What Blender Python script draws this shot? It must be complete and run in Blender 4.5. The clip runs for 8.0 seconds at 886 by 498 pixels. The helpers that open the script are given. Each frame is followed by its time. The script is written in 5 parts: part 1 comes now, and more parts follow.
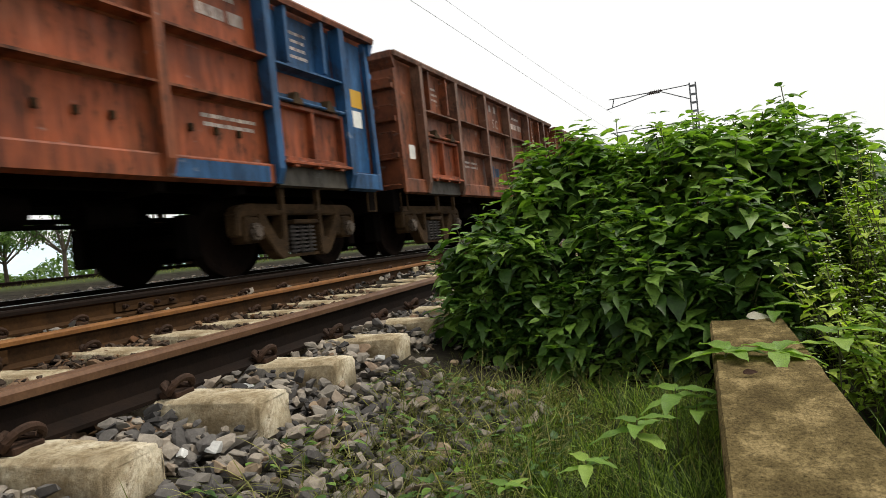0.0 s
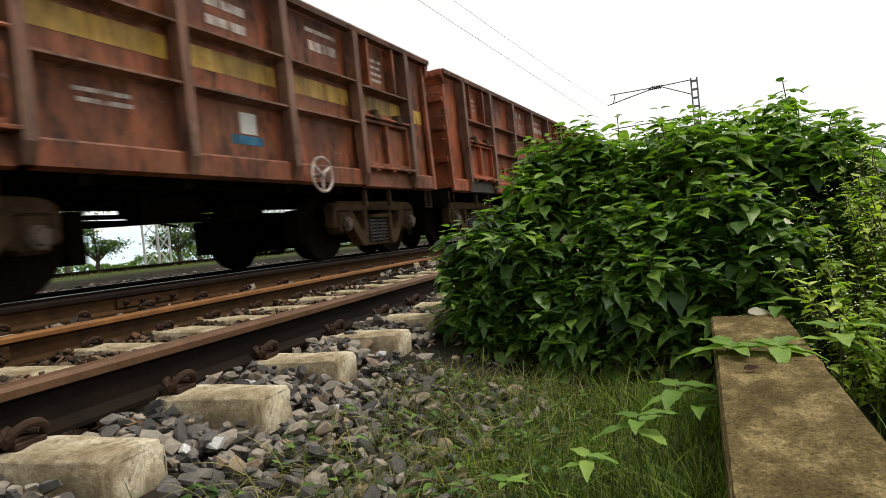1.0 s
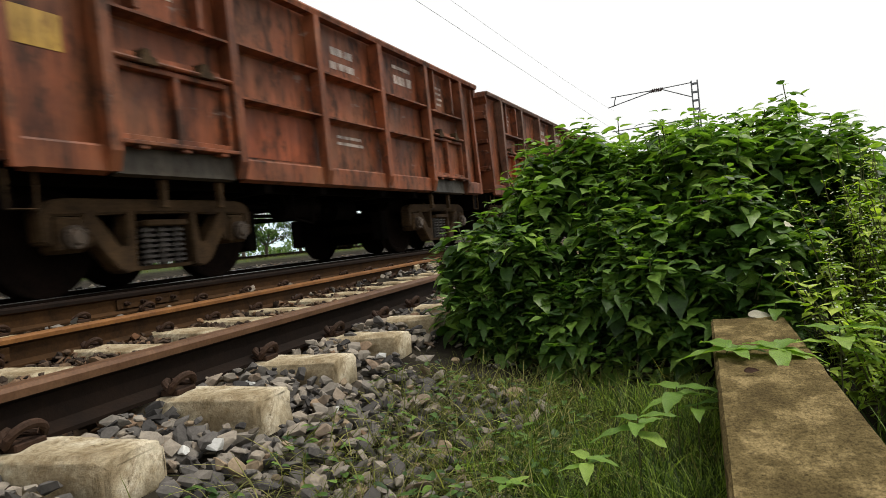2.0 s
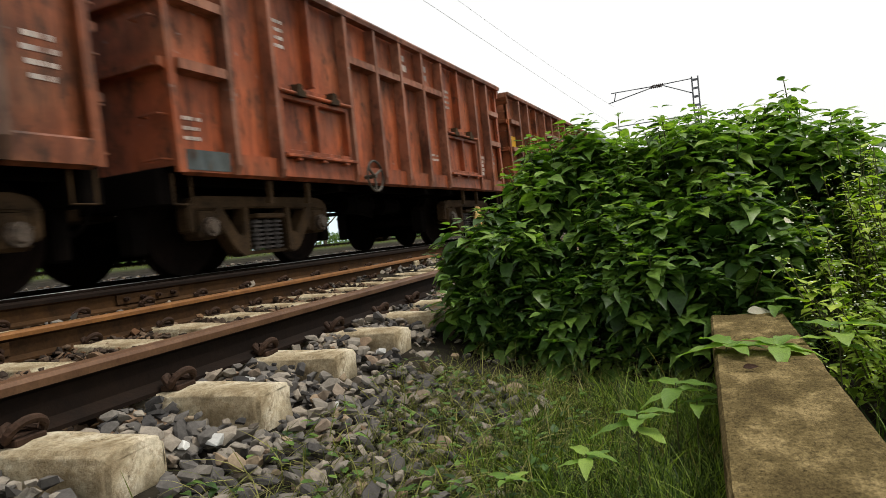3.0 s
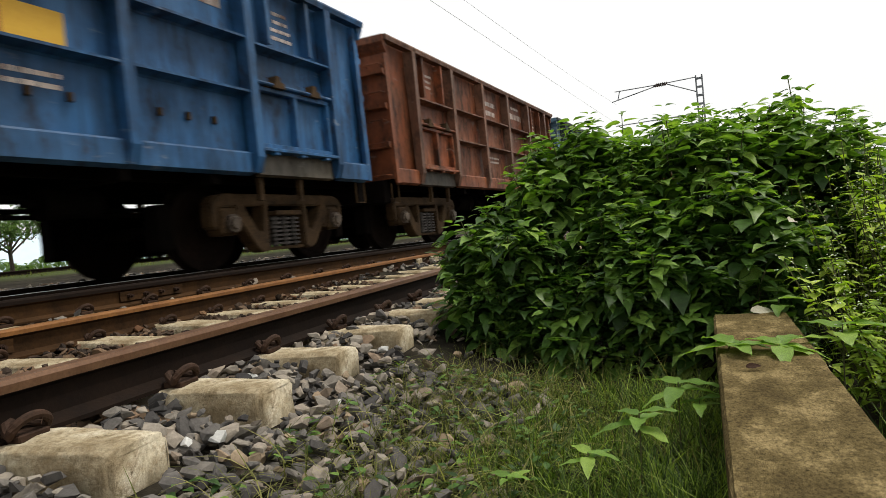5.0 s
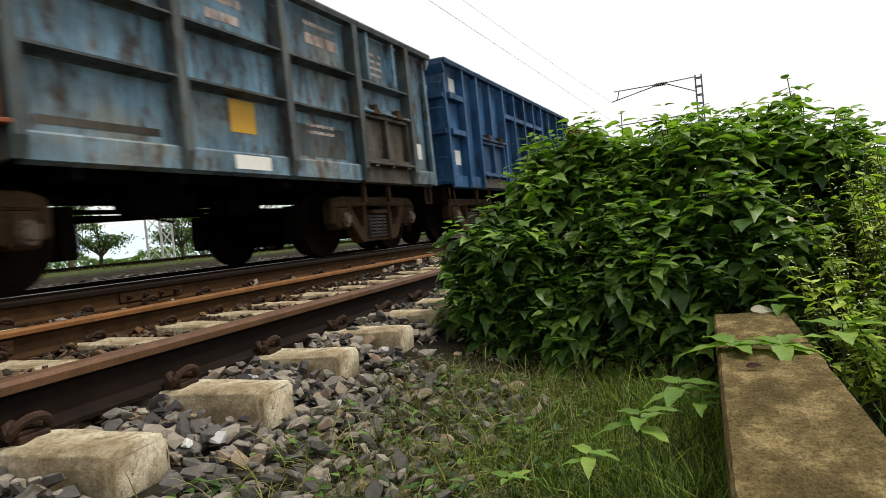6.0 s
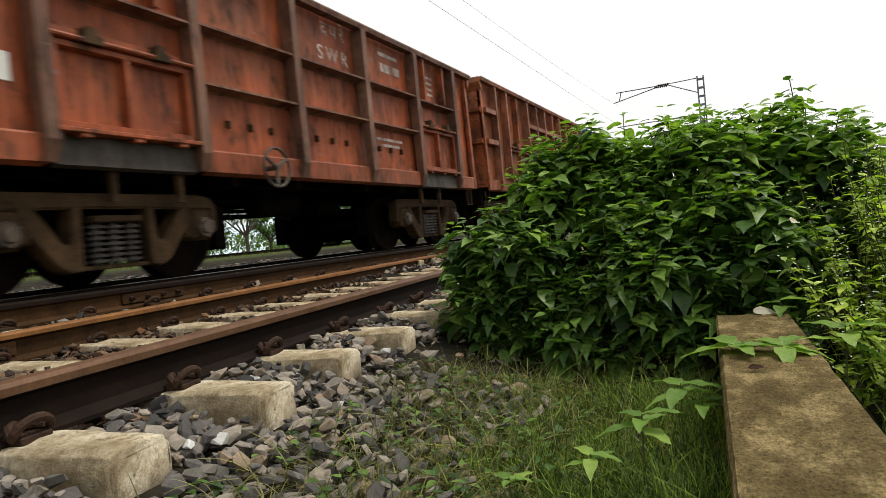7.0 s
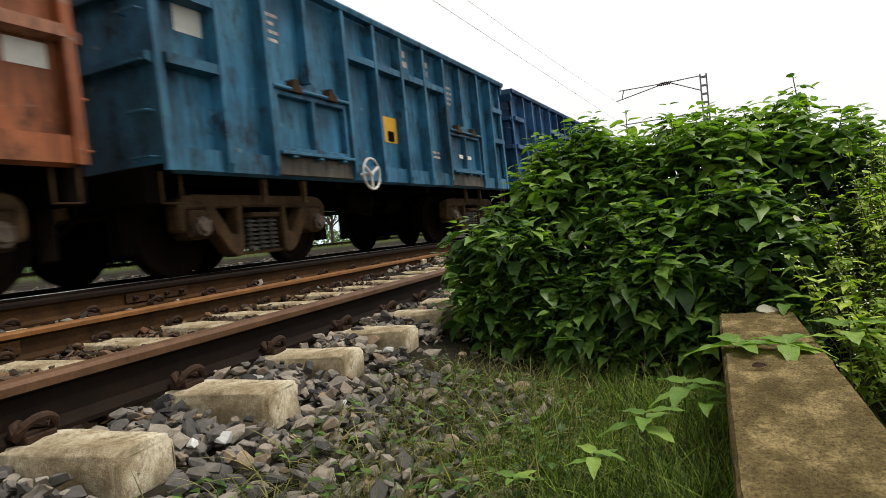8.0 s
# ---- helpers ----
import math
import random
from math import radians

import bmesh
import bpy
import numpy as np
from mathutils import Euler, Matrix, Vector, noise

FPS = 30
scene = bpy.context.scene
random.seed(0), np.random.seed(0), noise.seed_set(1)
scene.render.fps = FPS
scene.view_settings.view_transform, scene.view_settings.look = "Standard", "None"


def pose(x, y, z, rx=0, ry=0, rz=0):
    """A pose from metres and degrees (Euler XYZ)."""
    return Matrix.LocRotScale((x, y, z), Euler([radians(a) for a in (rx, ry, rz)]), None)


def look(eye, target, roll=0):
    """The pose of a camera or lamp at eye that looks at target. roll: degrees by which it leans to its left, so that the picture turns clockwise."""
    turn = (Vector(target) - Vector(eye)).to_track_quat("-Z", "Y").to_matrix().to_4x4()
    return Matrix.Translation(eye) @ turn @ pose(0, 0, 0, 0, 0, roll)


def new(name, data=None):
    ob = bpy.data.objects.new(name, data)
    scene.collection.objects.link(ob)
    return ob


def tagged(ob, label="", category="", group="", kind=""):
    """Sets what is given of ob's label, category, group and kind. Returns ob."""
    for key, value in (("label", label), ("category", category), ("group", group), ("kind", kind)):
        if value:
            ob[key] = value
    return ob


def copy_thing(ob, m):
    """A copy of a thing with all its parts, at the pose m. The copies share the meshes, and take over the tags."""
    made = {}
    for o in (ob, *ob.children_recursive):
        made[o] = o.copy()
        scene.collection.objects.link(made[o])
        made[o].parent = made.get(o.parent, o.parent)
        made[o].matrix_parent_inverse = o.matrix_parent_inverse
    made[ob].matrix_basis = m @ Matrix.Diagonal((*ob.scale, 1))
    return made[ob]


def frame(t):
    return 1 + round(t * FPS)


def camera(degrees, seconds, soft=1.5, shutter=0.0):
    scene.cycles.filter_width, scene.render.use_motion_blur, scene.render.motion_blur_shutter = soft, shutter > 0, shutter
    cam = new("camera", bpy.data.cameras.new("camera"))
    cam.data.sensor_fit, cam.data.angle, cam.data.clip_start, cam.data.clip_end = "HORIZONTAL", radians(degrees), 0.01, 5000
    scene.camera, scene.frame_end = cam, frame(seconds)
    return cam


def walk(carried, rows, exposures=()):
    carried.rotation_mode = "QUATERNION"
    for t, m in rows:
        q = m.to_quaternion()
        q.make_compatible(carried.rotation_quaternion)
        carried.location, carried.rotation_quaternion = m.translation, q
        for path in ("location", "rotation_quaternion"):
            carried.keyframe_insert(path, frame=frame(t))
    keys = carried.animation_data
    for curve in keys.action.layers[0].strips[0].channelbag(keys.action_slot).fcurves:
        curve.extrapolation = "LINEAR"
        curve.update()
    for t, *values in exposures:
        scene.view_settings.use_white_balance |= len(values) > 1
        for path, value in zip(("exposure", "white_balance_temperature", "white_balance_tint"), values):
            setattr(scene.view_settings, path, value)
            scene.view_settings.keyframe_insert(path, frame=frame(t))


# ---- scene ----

# World: z = 0 is the running surface of the train's track, +y runs along it towards where the train comes from.
# seconds and metres that the train has run, about 19.1 m/s
TRAVEL = [(0.0, 0.387), (0.5, 9.535), (1.0, 19.606), (1.5, 28.883), (3.0, 58.013), (3.5, 67.184), (4.0, 76.346), (4.5, 86.278),
          (6.0, 114.689), (6.5, 124.721), (7.0, 133.919), (7.5, 143.853), (8.0, 153.016)]
TRAIN_X = -6.298

cam = camera(68.57, 8.0, soft=0.75, shutter=0.11)
CAM_ROWS = [
    (0.0, 89.156, 5.698, 24.024), (0.5, 88.999, 5.843, 23.947), (1.0, 88.806, 5.764, 24.117),
    (1.5, 89.061, 5.667, 24.155), (3.0, 88.613, 5.538, 24.121), (3.5, 88.440, 5.497, 24.158),
    (4.0, 88.332, 5.344, 24.252), (4.5, 88.448, 5.254, 24.355), (6.0, 88.500, 5.500, 24.363),
    (6.5, 88.355, 5.339, 24.403), (7.0, 88.631, 5.487, 24.525), (7.5, 88.629, 5.602, 24.525),
    (8.0, 88.540, 5.621, 24.767)]
walk(cam, [(t, pose(0, 0, 0.195, rx, ry, rz)) for t, rx, ry, rz in CAM_ROWS], exposures=[(0.0, 0.0, 6700, 10), (8.0, 0.0, 6700, 10)])

# ---- light: an overcast monsoon sky ----
world = bpy.data.worlds.new("sky")
scene.world = world
world.use_nodes = True
wn, wl = world.node_tree.nodes, world.node_tree.links
wn.clear()
sky = wn.new("ShaderNodeTexSky")
sky.sky_type = "NISHITA"
sky.sun_disc = False
sky.sun_elevation, sky.sun_rotation = radians(63), radians(53)
sky.dust_density, sky.air_density = 6.0, 1.0
veil = wn.new("ShaderNodeMix")
veil.data_type = "RGBA"
veil.inputs[0].default_value = 0.86
veil.inputs[7].default_value = (10.6, 10.8, 10.8, 1)
bg = wn.new("ShaderNodeBackground")
bg.inputs[1].default_value = 0.105
wo = wn.new("ShaderNodeOutputWorld")
wl.new(sky.outputs[0], veil.inputs[6])
wl.new(veil.outputs[2], bg.inputs[0])
wl.new(bg.outputs[0], wo.inputs[0])
sun_data = bpy.data.lights.new("sun", "SUN")
sun_data.energy, sun_data.angle, sun_data.color = 2.9, radians(20), (1.0, 0.96, 0.9)
sun = new("sun", sun_data)
sun.matrix_world = look((20, 15, 50), (0, 0, 0))


# ---- materials ----
def mat(name, rough=0.8, metal=0.0):
    m = bpy.data.materials.new(name)
    m.use_nodes = True
    t = m.node_tree
    b = t.nodes["Principled BSDF"]
    b.inputs["Roughness"].default_value, b.inputs["Metallic"].default_value = rough, metal
    b.inputs["Specular IOR Level"].default_value = 0.03 if rough >= 0.9 else 0.12 if rough > 0.6 else 0.35
    return m, t, b


def node(t, kind, **kw):
    n = t.nodes.new(kind)
    for k, v in kw.items():
        n.inputs[int(k[1:])].default_value = v
    return n


def ramp(t, source, stops, mode="LINEAR"):
    r = t.nodes.new("ShaderNodeValToRGB")
    r.color_ramp.interpolation = mode
    while len(r.color_ramp.elements) < len(stops):
        r.color_ramp.elements.new(0.5)
    for e, (p, c) in zip(r.color_ramp.elements, stops):
        e.position, e.color = p, (*c, 1)
    t.links.new(source, r.inputs[0])
    return r.outputs[0]


def coords(t, kind="Object", scale=(1, 1, 1), shift=(0, 0, 0)):
    tc = t.nodes.new("ShaderNodeTexCoord")
    mp = t.nodes.new("ShaderNodeMapping")
    mp.inputs["Scale"].default_value = scale
    mp.inputs["Location"].default_value = shift
    t.links.new(tc.outputs[kind], mp.inputs[0])
    return mp.outputs[0]


def noise_of(t, vec, scale, detail=4.0, rough=0.6):
    n = t.nodes.new("ShaderNodeTexNoise")
    n.inputs["Scale"].default_value, n.inputs["Detail"].default_value, n.inputs["Roughness"].default_value = scale, detail, rough
    t.links.new(vec, n.inputs["Vector"])
    return n.outputs[0]


def mixed(t, fac, a, b, blend="MIX"):
    m = t.nodes.new("ShaderNodeMix")
    m.data_type, m.blend_type = "RGBA", blend
    for i, v in ((0, fac), (6, a), (7, b)):
        if isinstance(v, (int, float)):
            m.inputs[i].default_value = v
        elif isinstance(v, tuple):
            m.inputs[i].default_value = (*v, 1)
        else:
            t.links.new(v, m.inputs[i])
    return m.outputs[2]


def bump(t, b, height, strength, distance):
    n = t.nodes.new("ShaderNodeBump")
    n.inputs["Strength"].default_value, n.inputs["Distance"].default_value = strength, distance
    t.links.new(height, n.inputs["Height"])
    t.links.new(n.outputs[0], b.inputs["Normal"])


def paint(name, base, rust, dust, worn=0.5, seed=0.0):
    """Weathered wagon paint: faded coat, vertical streaks, rust patches, dust."""
    m, t, b = mat(name, 0.62)
    b.inputs["Specular IOR Level"].default_value = 0.32
    v = coords(t, "Object", (1, 1, 1), (seed, seed * 1.7, seed * 0.3))
    streak = noise_of(t, coords(t, "Object", (1.0, 2.6, 0.35), (seed, seed, 0)), 2.2, 6.0, 0.65)
    big = noise_of(t, v, 0.9, 5.0, 0.6)
    fine = noise_of(t, coords(t, "Object", (1, 1.25, 0.55), (seed * 3, seed, seed)), 4.2, 11.0, 0.74)
    grain = noise_of(t, v, 55.0, 3.0, 0.6)
    dark = tuple(c * 0.55 for c in base)
    light = tuple(min(1, c * 1.3 + 0.015) for c in base)
    col = ramp(t, streak, [(0.3, dark), (0.5, base), (0.72, light)])
    col = mixed(t, ramp(t, big, [(0.46, (0, 0, 0)), (0.68, (0.75, 0.75, 0.75))]), col, dust)
    col = mixed(t, ramp(t, fine, [(0.585 - 0.12 * worn, (0, 0, 0)), (0.68 - 0.1 * worn, (0.95, 0.95, 0.95))]), col, rust)
    scrape = noise_of(t, coords(t, "Object", (1, 0.8, 2.6), (seed * 5, seed, 2 * seed)), 3.1, 6.0, 0.6)
    col = mixed(t, ramp(t, scrape, [(0.655, (0, 0, 0)), (0.70, (0.6, 0.6, 0.6))]), col, tuple(min(1, 0.5 * c + 0.16) for c in dust))
    soot = noise_of(t, coords(t, "Object", (0.6, 1.1, 0.7), (seed * 2, 3 - seed, seed)), 1.3, 8.0, 0.68)
    col = mixed(t, 1.0, col, ramp(t, soot, [(0.32, (0.34, 0.33, 0.32)), (0.5, (0.95, 0.94, 0.93)), (0.66, (1.35, 1.33, 1.3))]), "MULTIPLY")
    drip = noise_of(t, coords(t, "Object", (1.0, 9.0, 0.55), (seed * 4, seed, seed)), 2.4, 7.0, 0.7)
    col = mixed(t, 1.0, col, ramp(t, drip, [(0.34, (0.5, 0.48, 0.47)), (0.5, (1, 1, 1)), (0.68, (1.16, 1.15, 1.14))]), "MULTIPLY")
    info = t.nodes.new("ShaderNodeObjectInfo")
    tone = ramp(t, info.outputs["Random"], [(0.0, (0.82, 0.82, 0.82)), (1.0, (1.12, 1.1, 1.08))])
    col = mixed(t, 1.0, col, tone, "MULTIPLY")
    t.links.new(col, b.inputs["Base Color"])
    t.links.new(ramp(t, fine, [(0.3, (0.36, 0.36, 0.36)), (0.7, (0.8, 0.8, 0.8))]), b.inputs["Roughness"])
    bump(t, b, mixed(t, 0.5, fine, grain), 0.35, 0.006)
    return m


def plain(name, lo, hi, scale, rough=0.85, metal=0.0, relief=0.4, depth=0.004, kind="Object"):
    """A surface that varies between two colours at two scales."""
    m, t, b = mat(name, rough, metal)
    v = coords(t, kind)
    n1, n2 = noise_of(t, v, scale, 5.0), noise_of(t, v, scale * 9, 4.0)
    col = ramp(t, mixed(t, 0.4, n1, n2), [(0.32, lo), (0.66, hi)])
    info = t.nodes.new("ShaderNodeObjectInfo")
    col = mixed(t, 1.0, col, ramp(t, info.outputs["Random"], [(0, (0.8, 0.8, 0.8)), (1, (1.15, 1.15, 1.15))]), "MULTIPLY")
    t.links.new(col, b.inputs["Base Color"])
    bump(t, b, n2, relief, depth)
    return m


def leafy(name, dark, mid, light, rough=0.42):
    """Leaves: colour varies leaf by leaf, light passes through."""
    m, t, b = mat(name, rough)
    g = t.nodes.new("ShaderNodeNewGeometry")
    info = t.nodes.new("ShaderNodeObjectInfo")
    add = t.nodes.new("ShaderNodeMath")
    add.operation = "ADD"
    t.links.new(g.outputs["Random Per Island"], add.inputs[0])
    t.links.new(info.outputs["Random"], add.inputs[1])
    fr = t.nodes.new("ShaderNodeMath")
    fr.operation = "FRACT"
    t.links.new(add.outputs[0], fr.inputs[0])
    col = ramp(t, fr.outputs[0], [(0.0, dark), (0.55, mid), (1.0, light)])
    n = noise_of(t, coords(t, "Object"), 40.0, 3.0)
    col = mixed(t, 1.0, col, ramp(t, n, [(0.3, (0.6, 0.62, 0.55)), (0.7, (1.3, 1.28, 1.2))]), "MULTIPLY")
    t.links.new(col, b.inputs["Base Color"])
    tr = t.nodes.new("ShaderNodeBsdfTranslucent")
    t.links.new(mixed(t, 1.0, col, (1.1, 1.25, 0.5), "MULTIPLY"), tr.inputs[0])
    mx = t.nodes.new("ShaderNodeMixShader")
    mx.inputs[0].default_value = 0.42
    out = t.nodes["Material Output"]
    t.links.new(b.outputs[0], mx.inputs[1])
    t.links.new(tr.outputs[0], mx.inputs[2])
    t.links.new(mx.outputs[0], out.inputs[0])
    return m


RUST = (0.10, 0.045, 0.022)
M_RED = paint("oxide_red_paint", (0.27, 0.063, 0.019), (0.07, 0.026, 0.012), (0.20, 0.075, 0.034), 0.5, 1.0)
M_BROWN = paint("old_brown_paint", (0.21, 0.058, 0.019), (0.06, 0.025, 0.012), (0.18, 0.076, 0.036), 0.7, 4.0)
M_ORANGE = paint("faded_orange_red_paint", (0.28, 0.078, 0.024), (0.08, 0.03, 0.014), (0.22, 0.09, 0.04), 0.6, 7.0)
M_BLUE = paint("blue_paint", (0.011, 0.074, 0.19), (0.022, 0.035, 0.065), (0.035, 0.10, 0.21), 0.4, 2.5)
M_TEAL = paint("faded_blue_green_paint", (0.013, 0.105, 0.20), (0.014, 0.032, 0.05), (0.034, 0.14, 0.22), 0.45, 5.5)
M_GREYBLUE = paint("grey_blue_paint", (0.12, 0.235, 0.33), (0.07, 0.045, 0.025), (0.17, 0.17, 0.13), 0.7, 8.5)
M_DUSTY = paint("dusty_brown_stanchion_paint", (0.15, 0.068, 0.04), (0.06, 0.03, 0.018), (0.18, 0.11, 0.075), 0.5, 11.3)
M_GREYPOST = paint("grey_green_stanchion_paint", (0.055, 0.075, 0.08), (0.06, 0.035, 0.02), (0.10, 0.11, 0.10), 0.5, 12.7)
M_BLEACH = paint("bleached_stanchion_paint", (0.26, 0.095, 0.05), (0.12, 0.045, 0.024), (0.29, 0.145, 0.09), 0.5, 13.9)
M_SOLE = paint("sooty_sole_paint", (0.062, 0.052, 0.038), (0.03, 0.022, 0.016), (0.10, 0.09, 0.068), 0.5, 3.3)
M_YELLOW = paint("worn_yellow_paint", (0.44, 0.27, 0.045), (0.16, 0.08, 0.03), (0.34, 0.22, 0.08), 0.55, 9.1)
M_WHITE = paint("chalky_white_lettering", (0.58, 0.51, 0.46), (0.24, 0.12, 0.09), (0.48, 0.40, 0.35), 0.6, 6.2)
M_LABEL = plain("yellow_sticker", (0.6, 0.32, 0.02), (0.72, 0.42, 0.04), 6.0, 0.5)
M_PAPER = plain("white_sticker", (0.6, 0.6, 0.55), (0.75, 0.75, 0.7), 9.0, 0.7)
M_CAST = plain("rusty_brown_casting", (0.009, 0.006, 0.004), (0.085, 0.050, 0.023), 5.0, 0.8, 0.0, 0.5, 0.004)
# The deep shade beneath the wagons is put into this near-black colour.
M_DARK = plain("shade_black_underframe", (0.002, 0.0018, 0.0015), (0.007, 0.005, 0.004), 4.0, 0.95)
M_SPRING = plain("greasy_spring_steel", (0.025, 0.022, 0.02), (0.08, 0.068, 0.06), 8.0, 0.5, 0.4)
# Wheel steel darkened well below its own tone to include underfloor shade.
M_WHEEL = plain("shade_dark_wheel_steel", (0.003, 0.0025, 0.002), (0.013, 0.008, 0.006), 3.0, 0.9, 0.0)
M_TREAD = plain("bright_worn_steel", (0.30, 0.29, 0.28), (0.42, 0.42, 0.40), 20.0, 0.35, 1.0, 0.1, 0.001)
M_GREASE = plain("greasy_cap_steel", (0.02, 0.015, 0.011), (0.15, 0.11, 0.08), 14.0, 0.45, 0.3)
M_RAG = plain("pale_orange_cloth", (0.50, 0.26, 0.06), (0.85, 0.62, 0.28), 12.0, 0.9)
M_CANVAS = plain("dirty_cloth", (0.04, 0.05, 0.05), (0.6, 0.64, 0.6), 9.0, 0.9)
# Rust, with the shade below the rail head put into its colour.
M_RAILRUST = plain("shade_darkened_rail_rust", (0.005, 0.003, 0.0022), (0.015, 0.008, 0.0045), 6.0, 0.85, 0.0, 0.5, 0.003)
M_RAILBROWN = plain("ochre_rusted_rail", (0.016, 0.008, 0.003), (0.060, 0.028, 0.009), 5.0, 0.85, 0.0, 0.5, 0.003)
# Dull brown head, its colour lightened to show the lit band above the web.
M_RAILTOP = plain("lit_dull_rail_top", (0.075, 0.034, 0.016), (0.165, 0.088, 0.046), 9.0, 0.5, 0.3, 0.3, 0.002)
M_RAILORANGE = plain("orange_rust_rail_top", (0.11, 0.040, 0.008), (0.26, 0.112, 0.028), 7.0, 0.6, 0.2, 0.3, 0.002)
M_CLIP = plain("rusted_spring_clip", (0.016, 0.010, 0.007), (0.055, 0.030, 0.019), 12.0, 0.75, 0.1)
M_PLANT = leafy("shrub_leaves", (0.024, 0.060, 0.013), (0.070, 0.150, 0.027), (0.17, 0.285, 0.052), 0.45)
# Light green of young plants; also paints the sunlit top of the shrub.
M_YOUNG = leafy("young_leaves", (0.10, 0.20, 0.03), (0.17, 0.30, 0.048), (0.27, 0.40, 0.075), 0.5)
M_WEED = leafy("yellow_green_weed_leaves", (0.17, 0.27, 0.033), (0.32, 0.45, 0.055), (0.50, 0.60, 0.11), 0.55)
M_GRASS = leafy("grass_blades", (0.016, 0.036, 0.005), (0.074, 0.135, 0.017), (0.32, 0.43, 0.075), 0.6)
M_DRY = leafy("dry_grass_blades", (0.05, 0.065, 0.018), (0.12, 0.13, 0.04), (0.32, 0.30, 0.13), 0.7)
# Far foliage: greens lightened to carry the haze of distance.
M_TREE = leafy("haze_pale_tree_leaves", (0.055, 0.10, 0.04), (0.09, 0.155, 0.06), (0.15, 0.22, 0.09), 0.7)
M_VERGE = leafy("verge_grass_blades", (0.05, 0.07, 0.016), (0.11, 0.13, 0.035), (0.20, 0.20, 0.07), 0.7)
M_STEM = plain("green_brown_stems", (0.05, 0.06, 0.025), (0.13, 0.13, 0.06), 20.0)
M_BARK = plain("grey_brown_bark", (0.06, 0.05, 0.04), (0.15, 0.12, 0.09), 3.0)
M_GALV = plain("dull_galvanised_steel", (0.10, 0.11, 0.12), (0.20, 0.21, 0.22), 3.0, 0.6, 0.3)
M_WIRE = plain("dark_wire", (0.08, 0.08, 0.08), (0.13, 0.12, 0.12), 3.0, 0.5, 0.5)
M_PORC = plain("brown_porcelain", (0.03, 0.02, 0.02), (0.06, 0.035, 0.03), 6.0, 0.25)
M_POST = plain("whitewashed_post", (0.4, 0.4, 0.38), (0.6, 0.6, 0.57), 3.0)
# Aerial haze is put into the ridge's pale blue base colour.
M_RIDGE = plain("painted_haze_hill", (0.50, 0.62, 0.70), (0.58, 0.70, 0.77), 0.004, 0.95)
M_FLOWER = plain("small_white_flowers", (0.5, 0.55, 0.4), (0.7, 0.72, 0.6), 9.0)


def concrete(name, lo, mid, hi, moss, scale, along=1.0, cover=0.85, grain=0.28):
    m, t, b = mat(name, 0.92)
    v = coords(t, "Object", (1, along, 1))
    n1, n2, n3 = noise_of(t, v, scale, 9.0, 0.68), noise_of(t, v, scale * 6, 9.0, 0.75), noise_of(t, v, scale * 18, 7.0, 0.75)
    col = ramp(t, n1, [(0.38, lo), (0.5, mid), (0.62, hi)])
    col = mixed(t, ramp(t, n2, [(0.5, (0, 0, 0)), (0.6, (cover, cover, cover))]), col, moss)
    col = mixed(t, 1.0, col, ramp(t, n3, [(0.34, (1 - grain,) * 3), (0.5, (1, 1, 1)), (0.66, (1 + 0.7 * grain,) * 3)]), "MULTIPLY")
    pit = noise_of(t, v, scale * 2.6, 12.0, 0.8)
    col = mixed(t, ramp(t, pit, [(0.60, (0, 0, 0)), (0.66, (0.8, 0.8, 0.8))]), col, tuple(0.35 * c for c in moss))
    t.links.new(col, b.inputs["Base Color"])
    bump(t, b, mixed(t, 0.5, n2, n3), 1.0, 0.012)
    return m


M_SLEEPER = concrete("stained_sleeper_concrete", (0.21, 0.16, 0.095), (0.37, 0.31, 0.205), (0.56, 0.50, 0.375), (0.20, 0.145, 0.08), 3.6, 1.0, 0.6, 0.3)
M_WALL = concrete("mossy_old_concrete", (0.085, 0.063, 0.028), (0.13, 0.098, 0.043), (0.27, 0.205, 0.098), (0.052, 0.040, 0.018), 8.0, 0.6, 0.45, 0.6)


def stone_material(name, tint):
    m, t, b = mat(name, 0.85)
    g = t.nodes.new("ShaderNodeNewGeometry")
    info = t.nodes.new("ShaderNodeObjectInfo")
    add = t.nodes.new("ShaderNodeMath")
    add.operation = "ADD"
    t.links.new(g.outputs["Random Per Island"], add.inputs[0])
    t.links.new(info.outputs["Random"], add.inputs[1])
    fr = t.nodes.new("ShaderNodeMath")
    fr.operation = "FRACT"
    t.links.new(add.outputs[0], fr.inputs[0])
    col = ramp(t, fr.outputs[0], [(0.0, (0.032, 0.033, 0.036)), (0.4, (0.10, 0.10, 0.102)), (0.72, (0.22, 0.21, 0.19)),
                                  (0.90, (0.23, 0.21, 0.185)), (0.95, (0.15, 0.105, 0.075)), (0.98, (0.24, 0.20, 0.15))])
    g2 = t.nodes.new("ShaderNodeNewGeometry")
    n = noise_of(t, g2.outputs["Position"], 38.0, 8.0, 0.72)
    col = mixed(t, 1.0, col, ramp(t, n, [(0.34, (0.7, 0.69, 0.68)), (0.52, (1.0, 1.0, 1.0)), (0.66, (1.22, 1.2, 1.16))]), "MULTIPLY")
    col = mixed(t, 1.0, col, tint, "MULTIPLY")
    t.links.new(col, b.inputs["Base Color"])
    bump(t, b, n, 0.5, 0.006)
    return m


M_STONE = stone_material("crushed_ballast_stone", (1.10, 1.02, 0.92))
M_STONE_RUST = stone_material("rust_dusted_ballast_stone", (0.62, 0.43, 0.30))


